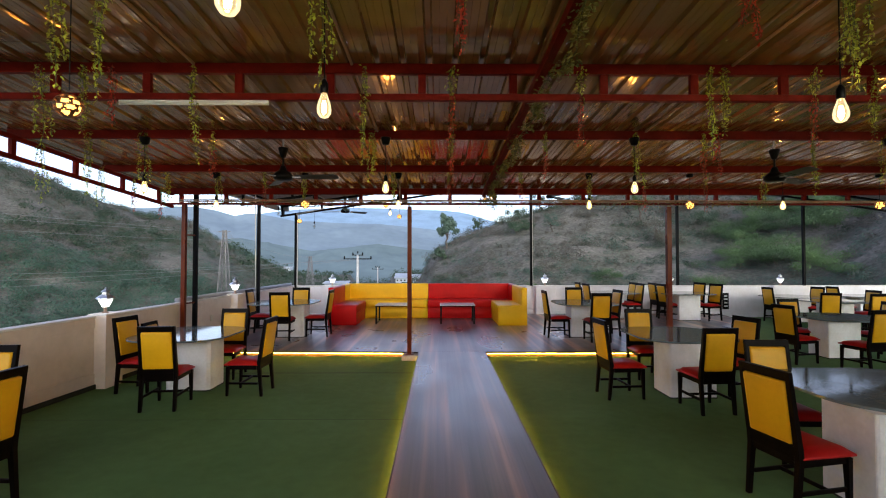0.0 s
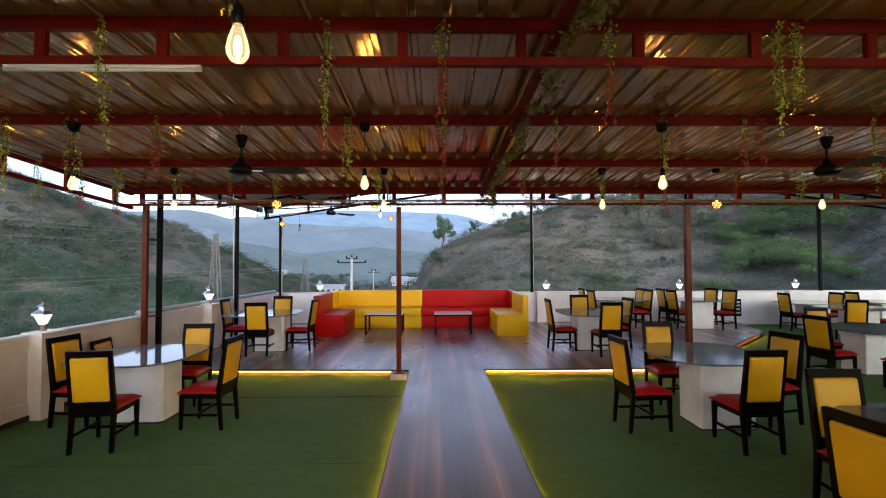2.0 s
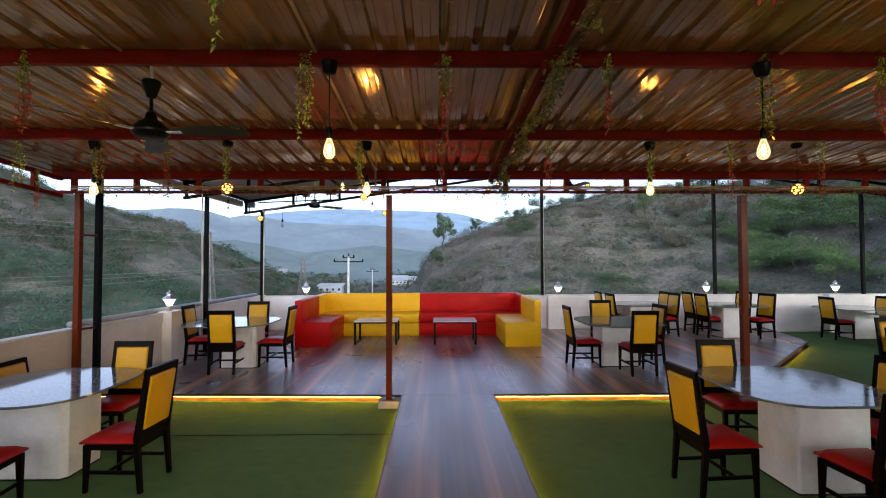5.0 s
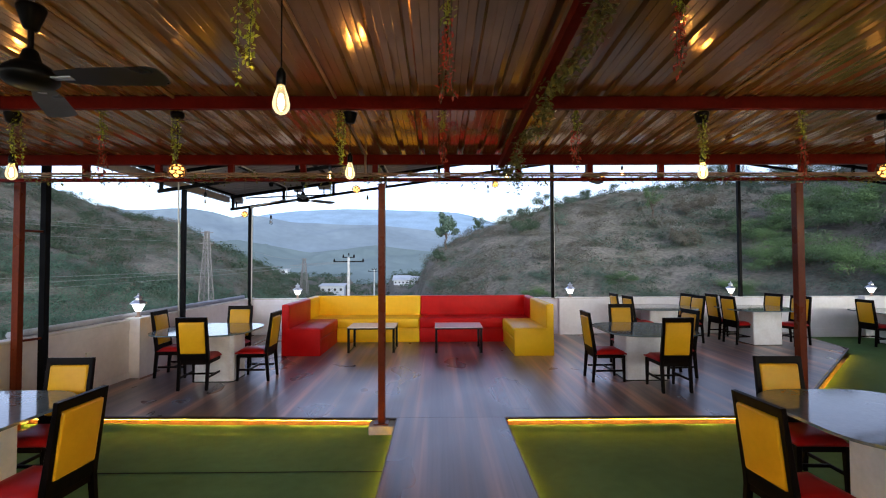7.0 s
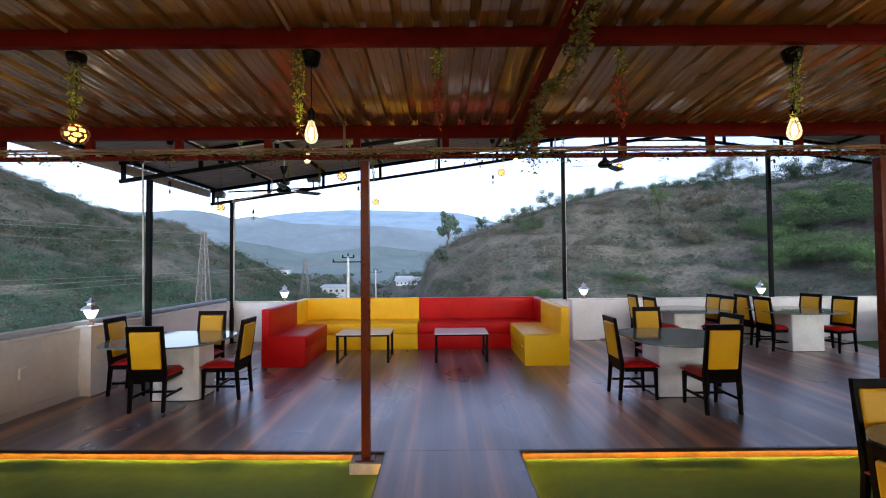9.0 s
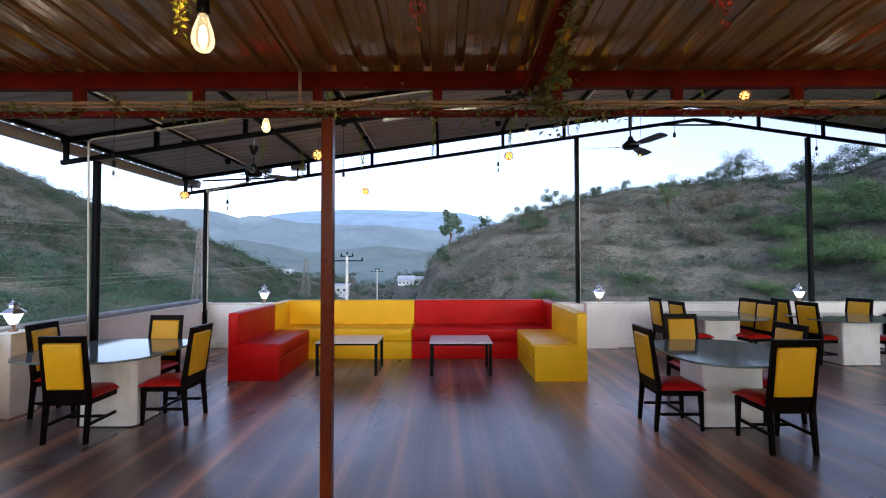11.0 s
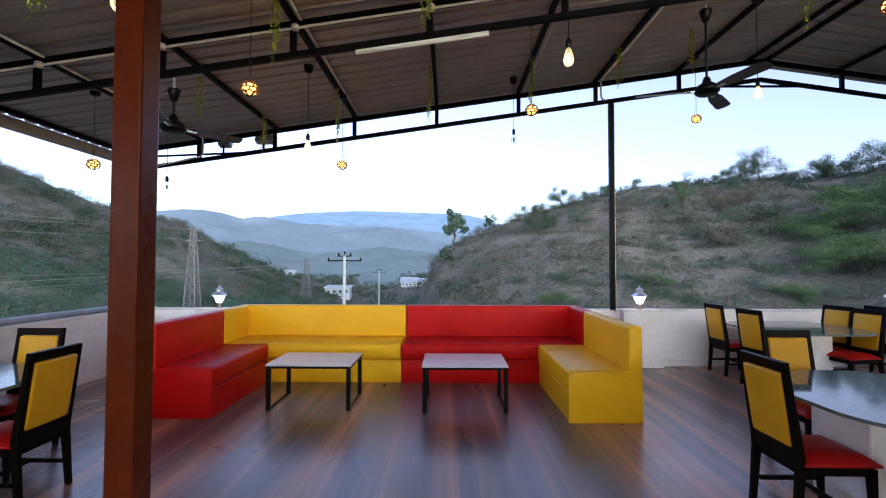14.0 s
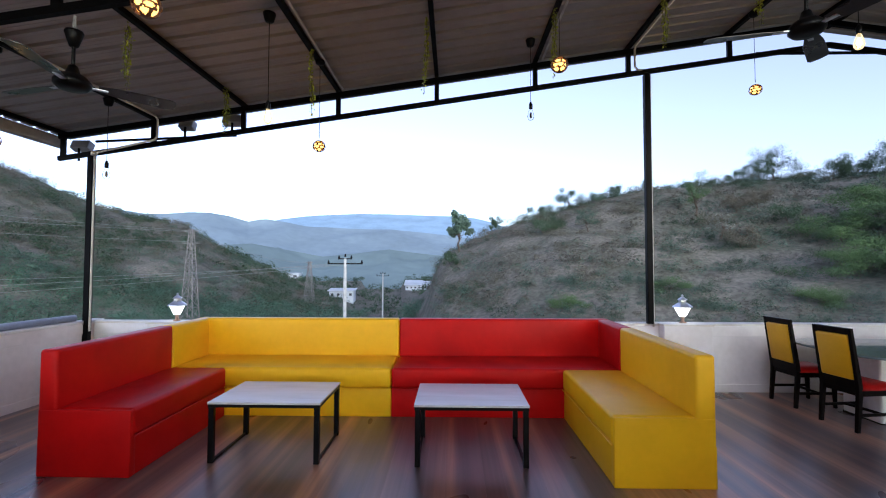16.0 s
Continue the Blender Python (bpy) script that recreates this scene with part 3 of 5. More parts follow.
# white cable conduits on the deck frame
cond = thing("cable_conduit", "white plastic cable conduit clipped to the black frame", "conduit")
for pts in (((-4.295, 14.42, 0.9), (-4.295, 14.42, z2(-4.3) - 0.36), (-3.45, 14.42, z2(-3.45) - 0.3), (-3.45, 14.42, z2(-3.45)), (-3.5, 8.8, z2(-3.5) + 0.0)),
            ((3.157, 14.53, 0.98), (3.157, 14.53, z2(3.1) - 0.31), (2.93, 14.45, z2(2.93) - 0.3), (2.93, 14.45, z2(2.93)), (2.93, 8.8, z2(2.93))),
            ((-4.47, 11.62, DECK + 0.2), (-4.47, 11.55, z2(-4.4) - 0.09), (5.3, 11.53, z2(5.3) - 0.09)),
            ((-0.95, 8.8, z2(-0.95)), (-0.95, 14.4, z2(-0.95))), ((1.7, 8.8, z2(1.7)), (1.7, 14.4, z2(1.7)))):
    bm = bmesh.new()
    soft_pts = [pts[0]]
    for a, b, c in zip(pts, pts[1:], pts[2:]):
        a, b, c = Vector(a), Vector(b), Vector(c)
        soft_pts += [b + (a - b).normalized() * 0.04, b + (c - b).normalized() * 0.04]
    tube(bm, soft_pts + [pts[-1]], 0.0135, 8)
    part("tube", bm, M_PVC, cond, smooth=True)
for x, y, z in ((-3.5, 11.535, z2(-3.5) - 0.08), (-2.3, 11.535, z2(-2.3) - 0.08), (-1.0, 11.535, z2(-1.0) - 0.08), (0.32, 11.535, z2(0.32) - 0.08), (1.66, 11.535, z2(1.66) - 0.08), (-4.3, 14.41, z2(-4.3) - 0.37)):
    part("junction_box", made(lathe, ((0.02, -0.03), (0.036, -0.026), (0.038, 0.01), (0.03, 0.028), (0.01, 0.03)), 12, (x, y, z)), M_PVC, cond, "round white junction box", smooth=True)


# ---- furniture ----
def make_chair():
    c = thing("dining_chair", "dark wood dining chair with yellow padded back and red seat", "chair", "dining chairs")
    w, d = 0.43, 0.45
    for s in (-1, 1):
        bm = bmesh.new()
        x = s * (w / 2 - 0.02)
        pts = ((x, -d / 2 - 0.035, 0.0), (x, -d / 2, 0.4), (x, -d / 2 - 0.005, 0.47), (x, -d / 2 - 0.085, 1.03))
        prev = None
        for k, (px, py, pz) in enumerate(pts):
            sx, sy = (0.036, 0.036) if k == 0 else (0.04, 0.05) if k < 3 else (0.036, 0.034)
            ring = [bm.verts.new((px + a * sx / 2, py + b * sy / 2, pz)) for a, b in ((-1, -1), (1, -1), (1, 1), (-1, 1))]
            if prev:
                for j in range(4):
                    bm.faces.new((prev[j], prev[(j + 1) % 4], ring[(j + 1) % 4], ring[j]))
            else:
                bm.faces.new(ring[::-1])
            prev = ring
        bm.faces.new(prev)
        bmesh.ops.bevel(bm, geom=bm.edges[:], offset=0.003, segments=1, affect="EDGES")
        part("leg", bm, M_WOOD, c)
        bm = bmesh.new()
        vs = box(bm, (s * (w / 2 - 0.02), d / 2 - 0.03, 0.2), (0.046, 0.046, 0.4))
        for v in vs:
            if v.co.z < 0.1:
                v.co.x += -0.008 * (1 if v.co.x > s * (w / 2 - 0.02) else -1)
                v.co.y += -0.008 * (1 if v.co.y > d / 2 - 0.03 else -1) + 0.012
        bmesh.ops.bevel(bm, geom=bm.edges[:], offset=0.003, segments=1, affect="EDGES")
        part("leg", bm, M_WOOD, c)
        part("apron", made(box, (s * (w / 2 - 0.022), 0, 0.385), (0.022, d - 0.07, 0.06), None, 0.003), M_WOOD, c)
        part("stretcher", made(box, (s * (w / 2 - 0.022), -0.01, 0.17), (0.018, d - 0.05, 0.03), None, 0.003), M_WOOD, c)
    part("stretcher", made(box, (0, 0.03, 0.17), (w - 0.06, 0.018, 0.028), None, 0.003), M_WOOD, c)
    for y in (-d / 2 + 0.005, d / 2 - 0.025):
        part("apron", made(box, (0, y, 0.385), (w - 0.07, 0.022, 0.06), None, 0.003), M_WOOD, c)
    lean = Matrix.Rotation(0.14, 3, "X")
    part("top_rail", made(box, (0, -d / 2 - 0.079, 0.998), (w - 0.005, 0.034, 0.065), lean, 0.005), M_WOOD, c)
    part("lower_rail", made(box, (0, -d / 2 - 0.01, 0.46), (w - 0.07, 0.03, 0.105), lean, 0.004), M_WOOD, c)
    bm = bmesh.new()
    box(bm, (0, -d / 2 - 0.045, 0.738), (w - 0.083, 0.058, 0.456), lean, 0.02)
    part("back_pad", bm, M_YELLOW, c, "yellow leatherette back pad", smooth=True)
    bm = bmesh.new()
    bmesh.ops.create_grid(bm, x_segments=8, y_segments=8, size=0.5, matrix=Matrix.Diagonal((w + 0.015, d + 0.005, 1, 1)))
    top = bmesh.ops.extrude_face_region(bm, geom=bm.faces[:])["geom"]
    for v in top:
        if isinstance(v, bmesh.types.BMVert):
            u, t = abs(v.co.x) / (w / 2), abs(v.co.y) / (d / 2)
            v.co.z = 0.062 * (1 - max(u, t) ** 5 * 0.7) + 0.004
            v.co.x *= 0.985
    for v in bm.verts:
        v.co.z += 0.414
        v.co.y += 0.012
        v.co.x *= 1.0 + 0.05 * (v.co.y / d)
    part("seat", bm, M_SEAT, c, "red leatherette seat cushion", smooth=True)
    return c


chair0 = make_chair()


def outline_cut(w, d, cut=0.26, soft=0.2):
    """A rectangle with its corners cut off and softly rounded."""
    w, d = w / 2, d / 2
    raw = [Vector(p) for p in ((w - cut, -d), (w, cut - d), (w, d - cut), (w - cut, d), (cut - w, d), (-w, d - cut), (-w, cut - d), (cut - w, -d))]
    out = []
    for k, p in enumerate(raw):
        a, b = raw[k - 1], raw[(k + 1) % 8]
        a, b = p + (a - p).normalized() * min(soft, (a - p).length * 0.48), p + (b - p).normalized() * min(soft, (b - p).length * 0.48)
        for j in range(7):
            t = j / 6
            out.append(tuple(a * (1 - t) ** 2 + p * 2 * t * (1 - t) + b * t ** 2))
    return out


def chamfered(at, size, za, zb, cut):
    """An upright block with its four corners cut off."""
    w, d = size[0] / 2, size[1] / 2
    pts = [(at[0] + x, at[1] + y) for x, y in ((w - cut, -d), (w, cut - d), (w, d - cut), (w - cut, d), (cut - w, d), (-w, d - cut), (-w, cut - d), (cut - w, -d))]
    bm = made(slab, pts, za, zb)
    bmesh.ops.bevel(bm, geom=[e for e in bm.edges if abs(e.verts[0].co.z - e.verts[1].co.z) > 0.01], offset=0.004, segments=2, affect="EDGES")
    return bm


def make_table(w=1.48, d=1.24, ped=(0.62, 0.48), shift=(0.05, 0.05), cut=0.014):
    t = thing("dining_table", "dining table with polished grey stone top on a white block pedestal", "table", "dining tables")
    bm = bmesh.new()
    slab(bm, outline_cut(w, d), 0.735, 0.757)
    bmesh.ops.bevel(bm, geom=[e for e in bm.edges if len(e.link_faces) == 2 and e.calc_face_angle(0) > 1], offset=0.006, segments=2, affect="EDGES")
    part("tabletop", bm, M_STONE, t, "polished grey stone tabletop")
    part("pedestal", chamfered(shift, ped, 0.0, 0.735, cut), M_PEDESTAL, t, "white painted block pedestal")
    part("plinth", chamfered(shift, (ped[0] + 0.012, ped[1] + 0.012), 0.0, 0.014, cut), M_BACKING, t, "dark base strip")
    return t


# table centres and floor height, pedestal offset, size of the top, chairs as (x, y, facing in degrees: 0 faces +y)
SETS = [
    ((-3.48, 6.74, 0.0), (0.14, -0.09), (1.34, 1.4), [(-3.24, 5.8, 6), (-3.95, 6.45, -97), (-2.46, 6.37, 88), (-3.17, 7.24, 181)]),
    ((3.62, 6.62, 0.0), (-0.08, -0.36), (1.34, 1.42), [(2.64, 6.17, -86), (3.42, 7.14, 178), (3.45, 5.62, 3), (4.19, 6.3, 104)]),
    ((-3.33, 10.45, DECK), (0.2, -0.08), (1.46, 1.38), [(-3.2, 9.95, 3), (-3.9, 10.6, -88), (-2.57, 10.39, 90), (-3.24, 11.06, 180)]),
    ((3.44, 10.28, DECK), (-0.03, 0.04), (1.32, 1.46), [(2.83, 10.2, -90), (3.54, 11.08, 180), (3.52, 9.68, 1), (3.96, 10.38, 96)]),
    ((5.3, 13.6, DECK), (0.0, 0.0), (1.48, 1.36), [(4.77, 14.12, -88), (4.77, 13.35, -83), (5.8, 13.8, 100), (5.77, 13.3, 98)]),
    ((7.32, 13.25, DECK), (-0.05, -0.15), (1.48, 1.36), [(6.93, 13.8, -88), (6.88, 13.15, -84), (7.8, 13.7, 107), (7.85, 12.95, 108)]),
    ((3.92, 3.83, 0.0), (-0.36, -0.4), (1.48, 1.36), [(2.9, 3.45, -79), (3.42, 4.22, 178), (4.3, 2.95, 5), (4.85, 3.9, 92)]),
    ((-4.05, 3.1, 0.0), (0.0, 0.0), (1.48, 1.36), [(-3.27, 3.3, 84), (-3.96, 4.0, 182), (-3.9, 2.2, 0)]),
    ((7.75, 8.6, 0.0), (-0.05, 0.05), (1.48, 1.36), [(6.62, 8.18, -78), (7.35, 9.05, 178), (7.2, 7.5, 8), (8.5, 8.6, 92)]),
    ((10.7, 13.55, 0.0), (0.1, 0.0), (1.48, 1.36), [(10.2, 13.45, -88), (11.2, 13.5, 100)]),
    ((13.0, 13.7, 0.0), (0.0, 0.0), (1.48, 1.36), [(12.4, 13.75, -88), (13.7, 13.7, 90)]),
    ((10.6, 12.0, 0.0), (0.05, 0.0), (1.48, 1.36), [(9.85, 11.35, -20), (11.4, 12.0, 92), (10.6, 11.05, 4)]),
]
first_chair = True
for (tx, ty, tz), shift, top, chairs in SETS:
    make_table(*top, shift=shift, cut=0.045 if tx < 0 else 0.014).matrix_basis = pose(tx, ty, tz)
    for cx, cy, turn in chairs:
        if first_chair:
            chair0.matrix_basis = pose(cx, cy, tz, 0, 0, turn)
            first_chair = False
        else:
            copy_thing(chair0, pose(cx, cy, tz, 0, 0, turn))


low_chair = copy_thing(chair0, pose(-4.31, 7.62, 0, 0, 0, -87) @ Matrix.Diagonal((1, 1, 0.78, 1)))


# ---- the corner sofa ----
def sofa_unit(name, mat, label, base, seat, backs, seams):
    """Boxes as (x0, x1, y0, y1, z0, z1), heights above the deck."""
    s = thing(name, label, "sofa", "corner sofa")

    def block(part_name, b, bevel):
        x0, x1, y0, y1, za, zb = b
        bm = bmesh.new()
        box(bm, ((x0 + x1) / 2, (y0 + y1) / 2, DECK + (za + zb) / 2), (x1 - x0, y1 - y0, zb - za))
        bmesh.ops.bevel(bm, geom=bm.edges[:], offset=bevel, segments=4, affect="EDGES", profile=0.5)
        part(part_name, bm, mat, s, smooth=True)

    for b in base:
        block("base", b, 0.008)
    for b in seat:
        block("seat", b, 0.035)
    for b in backs:
        block("backrest", b, 0.028)
    for a, b in seams:
        part("piping", made(rod, (a[0], a[1], DECK + a[2]), (b[0], b[1], DECK + b[2]), 0.005, seg=6), mat, s)
    return s


TOP, SEAT, LINE = 0.985, 0.53, 0.31
T = 0.15
XL, XR, YB, YS = -2.73, 2.48, 14.36, 13.47
sofa_unit("sofa_section", M_SOFA_R, "red leatherette sofa side section with low back", [(XL, -1.99, 11.99, YS, 0.0, LINE), (XL + 0.01, -1.985, 11.982, 12.05, 0.002, SEAT - 0.012)],
          [(XL + T - 0.01, -1.975, 12.0, YS + 0.0, LINE, SEAT)], [(XL, XL + T, 11.985, YS - 0.002, 0.02, TOP)],
          [((-1.972, 12.0, LINE), (-1.972, YS, LINE))])
sofa_unit("sofa_section", M_SOFA_Y, "yellow leatherette sofa side section with low back", [(1.725, XR, 11.92, YS, 0.0, LINE), (1.72, XR - 0.01, 11.912, 11.98, 0.002, SEAT - 0.012)],
          [(1.71, XR - T + 0.01, 11.93, YS + 0.0, LINE, SEAT)], [(XR - T, XR, 11.915, YS - 0.002, 0.02, TOP)],
          [((1.708, 11.93, LINE), (1.708, YS, LINE))])
MID = -0.155
sofa_unit("sofa_section", M_SOFA_Y, "yellow leatherette corner sofa section", [(XL, MID - 0.002, YS + 0.012, YB, 0.0, LINE)],
          [(XL + T - 0.01, MID - 0.002, YS - 0.0, YB - T + 0.01, LINE, SEAT)], [(XL, MID - 0.002, YB - T, YB, 0.02, TOP), (XL, XL + T, YS + 0.002, YB - T + 0.02, 0.02, TOP - 0.002)],
          [((-1.97, YS - 0.002, LINE), (MID, YS - 0.002, LINE))])
sofa_unit("sofa_section", M_SOFA_R, "red leatherette corner sofa section", [(MID + 0.002, XR, YS + 0.012, YB, 0.0, LINE)],
          [(MID + 0.002, XR - T + 0.01, YS, YB - T + 0.01, LINE, SEAT)], [(MID + 0.002, XR, YB - T, YB, 0.02, TOP), (XR - T, XR, YS + 0.002, YB - T + 0.02, 0.02, TOP - 0.002)],
          [((MID, YS - 0.002, LINE), (1.71, YS - 0.002, LINE))])


def make_coffee_table():
    t = thing("coffee_table", "low coffee table with pale top on a black steel frame", "table", "coffee tables")
    w, d, h = 0.95, 0.7, 0.505
    part("tabletop", made(box, (0, 0, h - 0.008), (w, d, 0.018), None, 0.003), M_LAMINATE, t, "pale grey laminate top")
    part("rim", made(box, (0, 0, h - 0.031), (w - 0.006, d - 0.006, 0.026), None, 0.003), M_PLASTIC, t, "black steel rim")
    for sx in (-1, 1):
        for sy in (-1, 1):
            part("leg", made(box, (sx * (w / 2 - 0.03), sy * (d / 2 - 0.025), (h - 0.044) / 2), (0.045, 0.04, h - 0.044), None, 0.003), M_PLASTIC, t)
        part("runner", made(box, (sx * (w / 2 - 0.03), 0, 0.012), (0.02, d - 0.09, 0.02), None, 0.002), M_PLASTIC, t)
    return t


ct = make_coffee_table()
ct.matrix_basis = pose(-1.06, 12.61, DECK)
copy_thing(ct, pose(0.675, 12.58, DECK))


# ---- lamps and fans ----
def make_lantern():
    g = thing("wall_lantern", "small white glass lantern with chrome cap on the parapet", "lamp", "parapet lanterns")
    part("foot", made(lathe, ((0.045, 0), (0.045, 0.012), (0.022, 0.02), (0.02, 0.075), (0.035, 0.085)), 14), M_PVC_TAN, g, smooth=True)
    bm = bmesh.new()
    lathe(bm, ((0.036, 0.085), (0.046, 0.09), (0.1, 0.2), (0.1, 0.205)), 6)
    part("glass", bm, M_LANTERN, g, "glowing white glass")
    bm = bmesh.new()
    lathe(bm, ((0.132, 0.205), (0.126, 0.218), (0.075, 0.255), (0.048, 0.27), (0.048, 0.3), (0.068, 0.305), (0.03, 0.335), (0.012, 0.345), (0.018, 0.36), (0.004, 0.375)), 6)
    part("cap", bm, M_CHROME, g, "chrome hexagonal cap")
    return g


lan = make_lantern()
spots = [(left_x(y) + 0.02, y, H_LEFT + 0.057) for y in LEFT_PILLARS] + [(x, 14.58, H_FAR + 0.039) for x in FAR_PILLARS]
lan.matrix_basis = pose(*spots[0])
for s in spots[1:]:
    copy_thing(lan, pose(*s, 0, 0, random.uniform(-20, 20)))


def make_pendant(cord, lit=True):
    """Hangs down from the origin."""
    p = thing("pendant_bulb", "lit clear filament bulb on a black cord" if lit else "unlit clear glass bulb on a black cord", "pendant lamp", "pendant bulbs")
    part("ceiling_rose", made(lathe, ((0.03, -0.085), (0.042, -0.075), (0.058, -0.012), (0.058, 0.0)), 16), M_PLASTIC, p, smooth=True)
    part("cord", made(rod, (0, 0, -0.08), (0, 0, -cord), 0.0035, seg=6), M_PLASTIC, p)
    part("socket", made(lathe, ((0.02, -cord - 0.075), (0.022, -cord - 0.07), (0.022, -cord - 0.02), (0.012, -cord), (0.005, -cord + 0.01)), 14), M_PLASTIC, p, smooth=True)
    z = -cord - 0.075
    b = part("bulb", made(lathe, ((0.008, z - 0.137), (0.024, z - 0.13), (0.037, z - 0.11), (0.04, z - 0.088), (0.034, z - 0.055), (0.022, z - 0.02), (0.016, z)), 18), M_GLASS if lit else M_GLASS_OFF, p, "clear pear-shaped glass", smooth=True)
    b.visible_shadow = False
    f = part("filament", made(lathe, ((0.004, z - 0.112), (0.012, z - 0.105), (0.014, z - 0.075), (0.009, z - 0.045), (0.004, z - 0.04)), 10), M_FILAMENT if lit else M_FILAMENT_OFF, b)
    f.parent = b
    return p


def make_unlit(cord):
    return make_pendant(cord, False)


def make_ball_lamp(cord):
    p = thing("ball_lamp", "bronze pierced ball shade glowing on a thin cord", "pendant lamp", "ball lamps")
    part("ceiling_rose", made(lathe, ((0.03, -0.05), (0.05, -0.04), (0.055, 0.0)), 16), M_PLASTIC, p, smooth=True)
    part("cord", made(rod, (0, 0, -0.04), (0, 0, -cord), 0.003, seg=6), M_PLASTIC, p)
    bm = bmesh.new()
    bmesh.ops.create_uvsphere(bm, u_segments=48, v_segments=24, radius=0.072, matrix=Matrix.Translation((0, 0, -cord - 0.09)) @ Matrix.Diagonal((1, 1, 0.9, 1)))
    c = Vector((0, 0, -cord - 0.09))
    holes = []
    rnd = random.Random(5)
    for row, n in ((-0.75, 5), (-0.3, 8), (0.2, 8), (0.65, 6)):
        for k in range(n):
            a = 2 * math.pi * (k + 0.5 * (row > 0) + rnd.uniform(-0.08, 0.08)) / n
            holes.append((a, row))
    gone = []
    for f in bm.faces:
        v = f.calc_center_median() - c
        a, t = math.atan2(v.y, v.x), v.z / 0.0648
        for ha, hr in holes:
            da = (a - ha + math.pi) % (2 * math.pi) - math.pi
            if (da * math.cos(hr) / 0.33) ** 2 + ((t - hr) / 0.2) ** 2 < 1:
                gone.append(f)
                break
    bmesh.ops.delete(bm, geom=gone, context="FACES")
    bmesh.ops.solidify(bm, geom=bm.faces[:], thickness=0.004)
    sh = part("shade", bm, M_WICKER, p, "bronze ball shade with leaf-shaped holes")
    bm = bmesh.new()
    bmesh.ops.create_uvsphere(bm, u_segments=16, v_segments=10, radius=0.054, matrix=Matrix.Translation((0, 0, -cord - 0.09)))
    part("bulb", bm, M_WICK_BULB, sh, smooth=True)
    return p


pendant_mesh = {}


def hang(maker, x, y, z_top, z_light, key):
    """Hangs a lamp from z_top with its light at about z_light."""
    cord = round(z_top - z_light - (0.09 if maker is make_ball_lamp else 0.155), 2)
    k = (key, cord)
    if k not in pendant_mesh:
        pendant_mesh[k] = maker(cord)
        pendant_mesh[k].matrix_basis = pose(x, y, z_top)
    else:
        copy_thing(pendant_mesh[k], pose(x, y, z_top, 0, 0, random.uniform(0, 360)))


for x, y in ((-0.5, 1.42), (-0.46, 2.48), (2.47, 2.55), (-3.26, 5.31), (-0.45, 5.3), (2.47, 5.3), (5.5, 5.3), (-3.22, 6.95), (-0.45, 6.95), (2.48, 6.95), (5.49, 6.97), (8.4, 6.97)):
    hang(make_pendant, x, y, z1(0, y) - 0.1, 2.66, "bulb")
for x, y in ((-1.87, 2.5), (-1.87, 6.95), (4.05, 6.98), (7.0, 6.97)):
    hang(make_ball_lamp, x, y, z1(0, y) - 0.1, 2.67, "ball")
for x, y, z in ((-1.22, 9.5, 3.1), (1.4, 10.63, 3.3), (-1.17, 12.52, 3.12), (4.01, 12.37, 3.69)):
    hang(make_pendant, x, y, z2(x), z, "bulb")
for x, y, z in ((-3.66, 10.92, 2.95), (-3.57, 13.7, 2.84), (1.44, 13.8, 3.55), (7.71, 14.2, 3.93)):
    hang(make_unlit, x, y, z2(x), z, "unlit")
for x, y, z in ((-1.08, 10.74, 3.12), (1.41, 12.22, 3.45), (-1.0, 13.54, 3.13), (4.18, 13.97, 3.91), (-3.62, 12.4, 2.89), (4.22, 11.03, 3.93)):
    hang(make_ball_lamp, x, y, z2(x), z, "ball")


def make_fan(rod_len, mount):
    f = thing("ceiling_fan", "dark brown ceiling fan with three blades at rest", "fan", "ceiling fans")
    part("hook", made(rod, (0, 0, 0), (0, 0, -mount - 0.02), 0.012, seg=8), M_GREY_PIPE, f)
    part("canopy", made(lathe, ((0.02, -mount - 0.12), (0.03, -mount - 0.112), (0.06, -mount - 0.015), (0.056, -mount), (0.02, -mount + 0.005)), 20), M_PLASTIC, f, smooth=True)
    zb = -mount - 0.1 - rod_len
    part("downrod", made(rod, (0, 0, -mount - 0.1), (0, 0, zb), 0.012, seg=10), M_PLASTIC, f)
    part("motor", made(lathe, ((0.03, zb - 0.13), (0.09, zb - 0.125), (0.115, zb - 0.1), (0.115, zb - 0.07), (0.08, zb - 0.03), (0.045, zb - 0.01), (0.03, zb + 0.04), (0.02, zb + 0.05)), 24), M_PLASTIC, f, smooth=True)
    for k in range(3):
        turn = Matrix.Rotation(radians(120 * k), 4, "Z")
        bm = bmesh.new()
        out = ((0.15, -0.05), (0.3, -0.07), (0.61, -0.074), (0.65, -0.055), (0.66, 0.0), (0.65, 0.055), (0.61, 0.072), (0.3, 0.062), (0.15, 0.035))
        slab(bm, out, -0.002, 0.002)
        bmesh.ops.transform(bm, matrix=turn @ Matrix.Translation((0, 0, zb - 0.09)) @ Matrix.Rotation(radians(-13), 4, "X"), verts=bm.verts)
        bl = part("blade", bm, M_FAN_BLADE, f)
        bm = bmesh.new()
        box(bm, (0.15, 0, 0), (0.12, 0.035, 0.008))
        bmesh.ops.transform(bm, matrix=turn @ Matrix.Translation((0, 0, zb - 0.092)), verts=bm.verts)
        part("blade_arm", bm, M_CHROME, bl, "bright blade bracket")
    return f


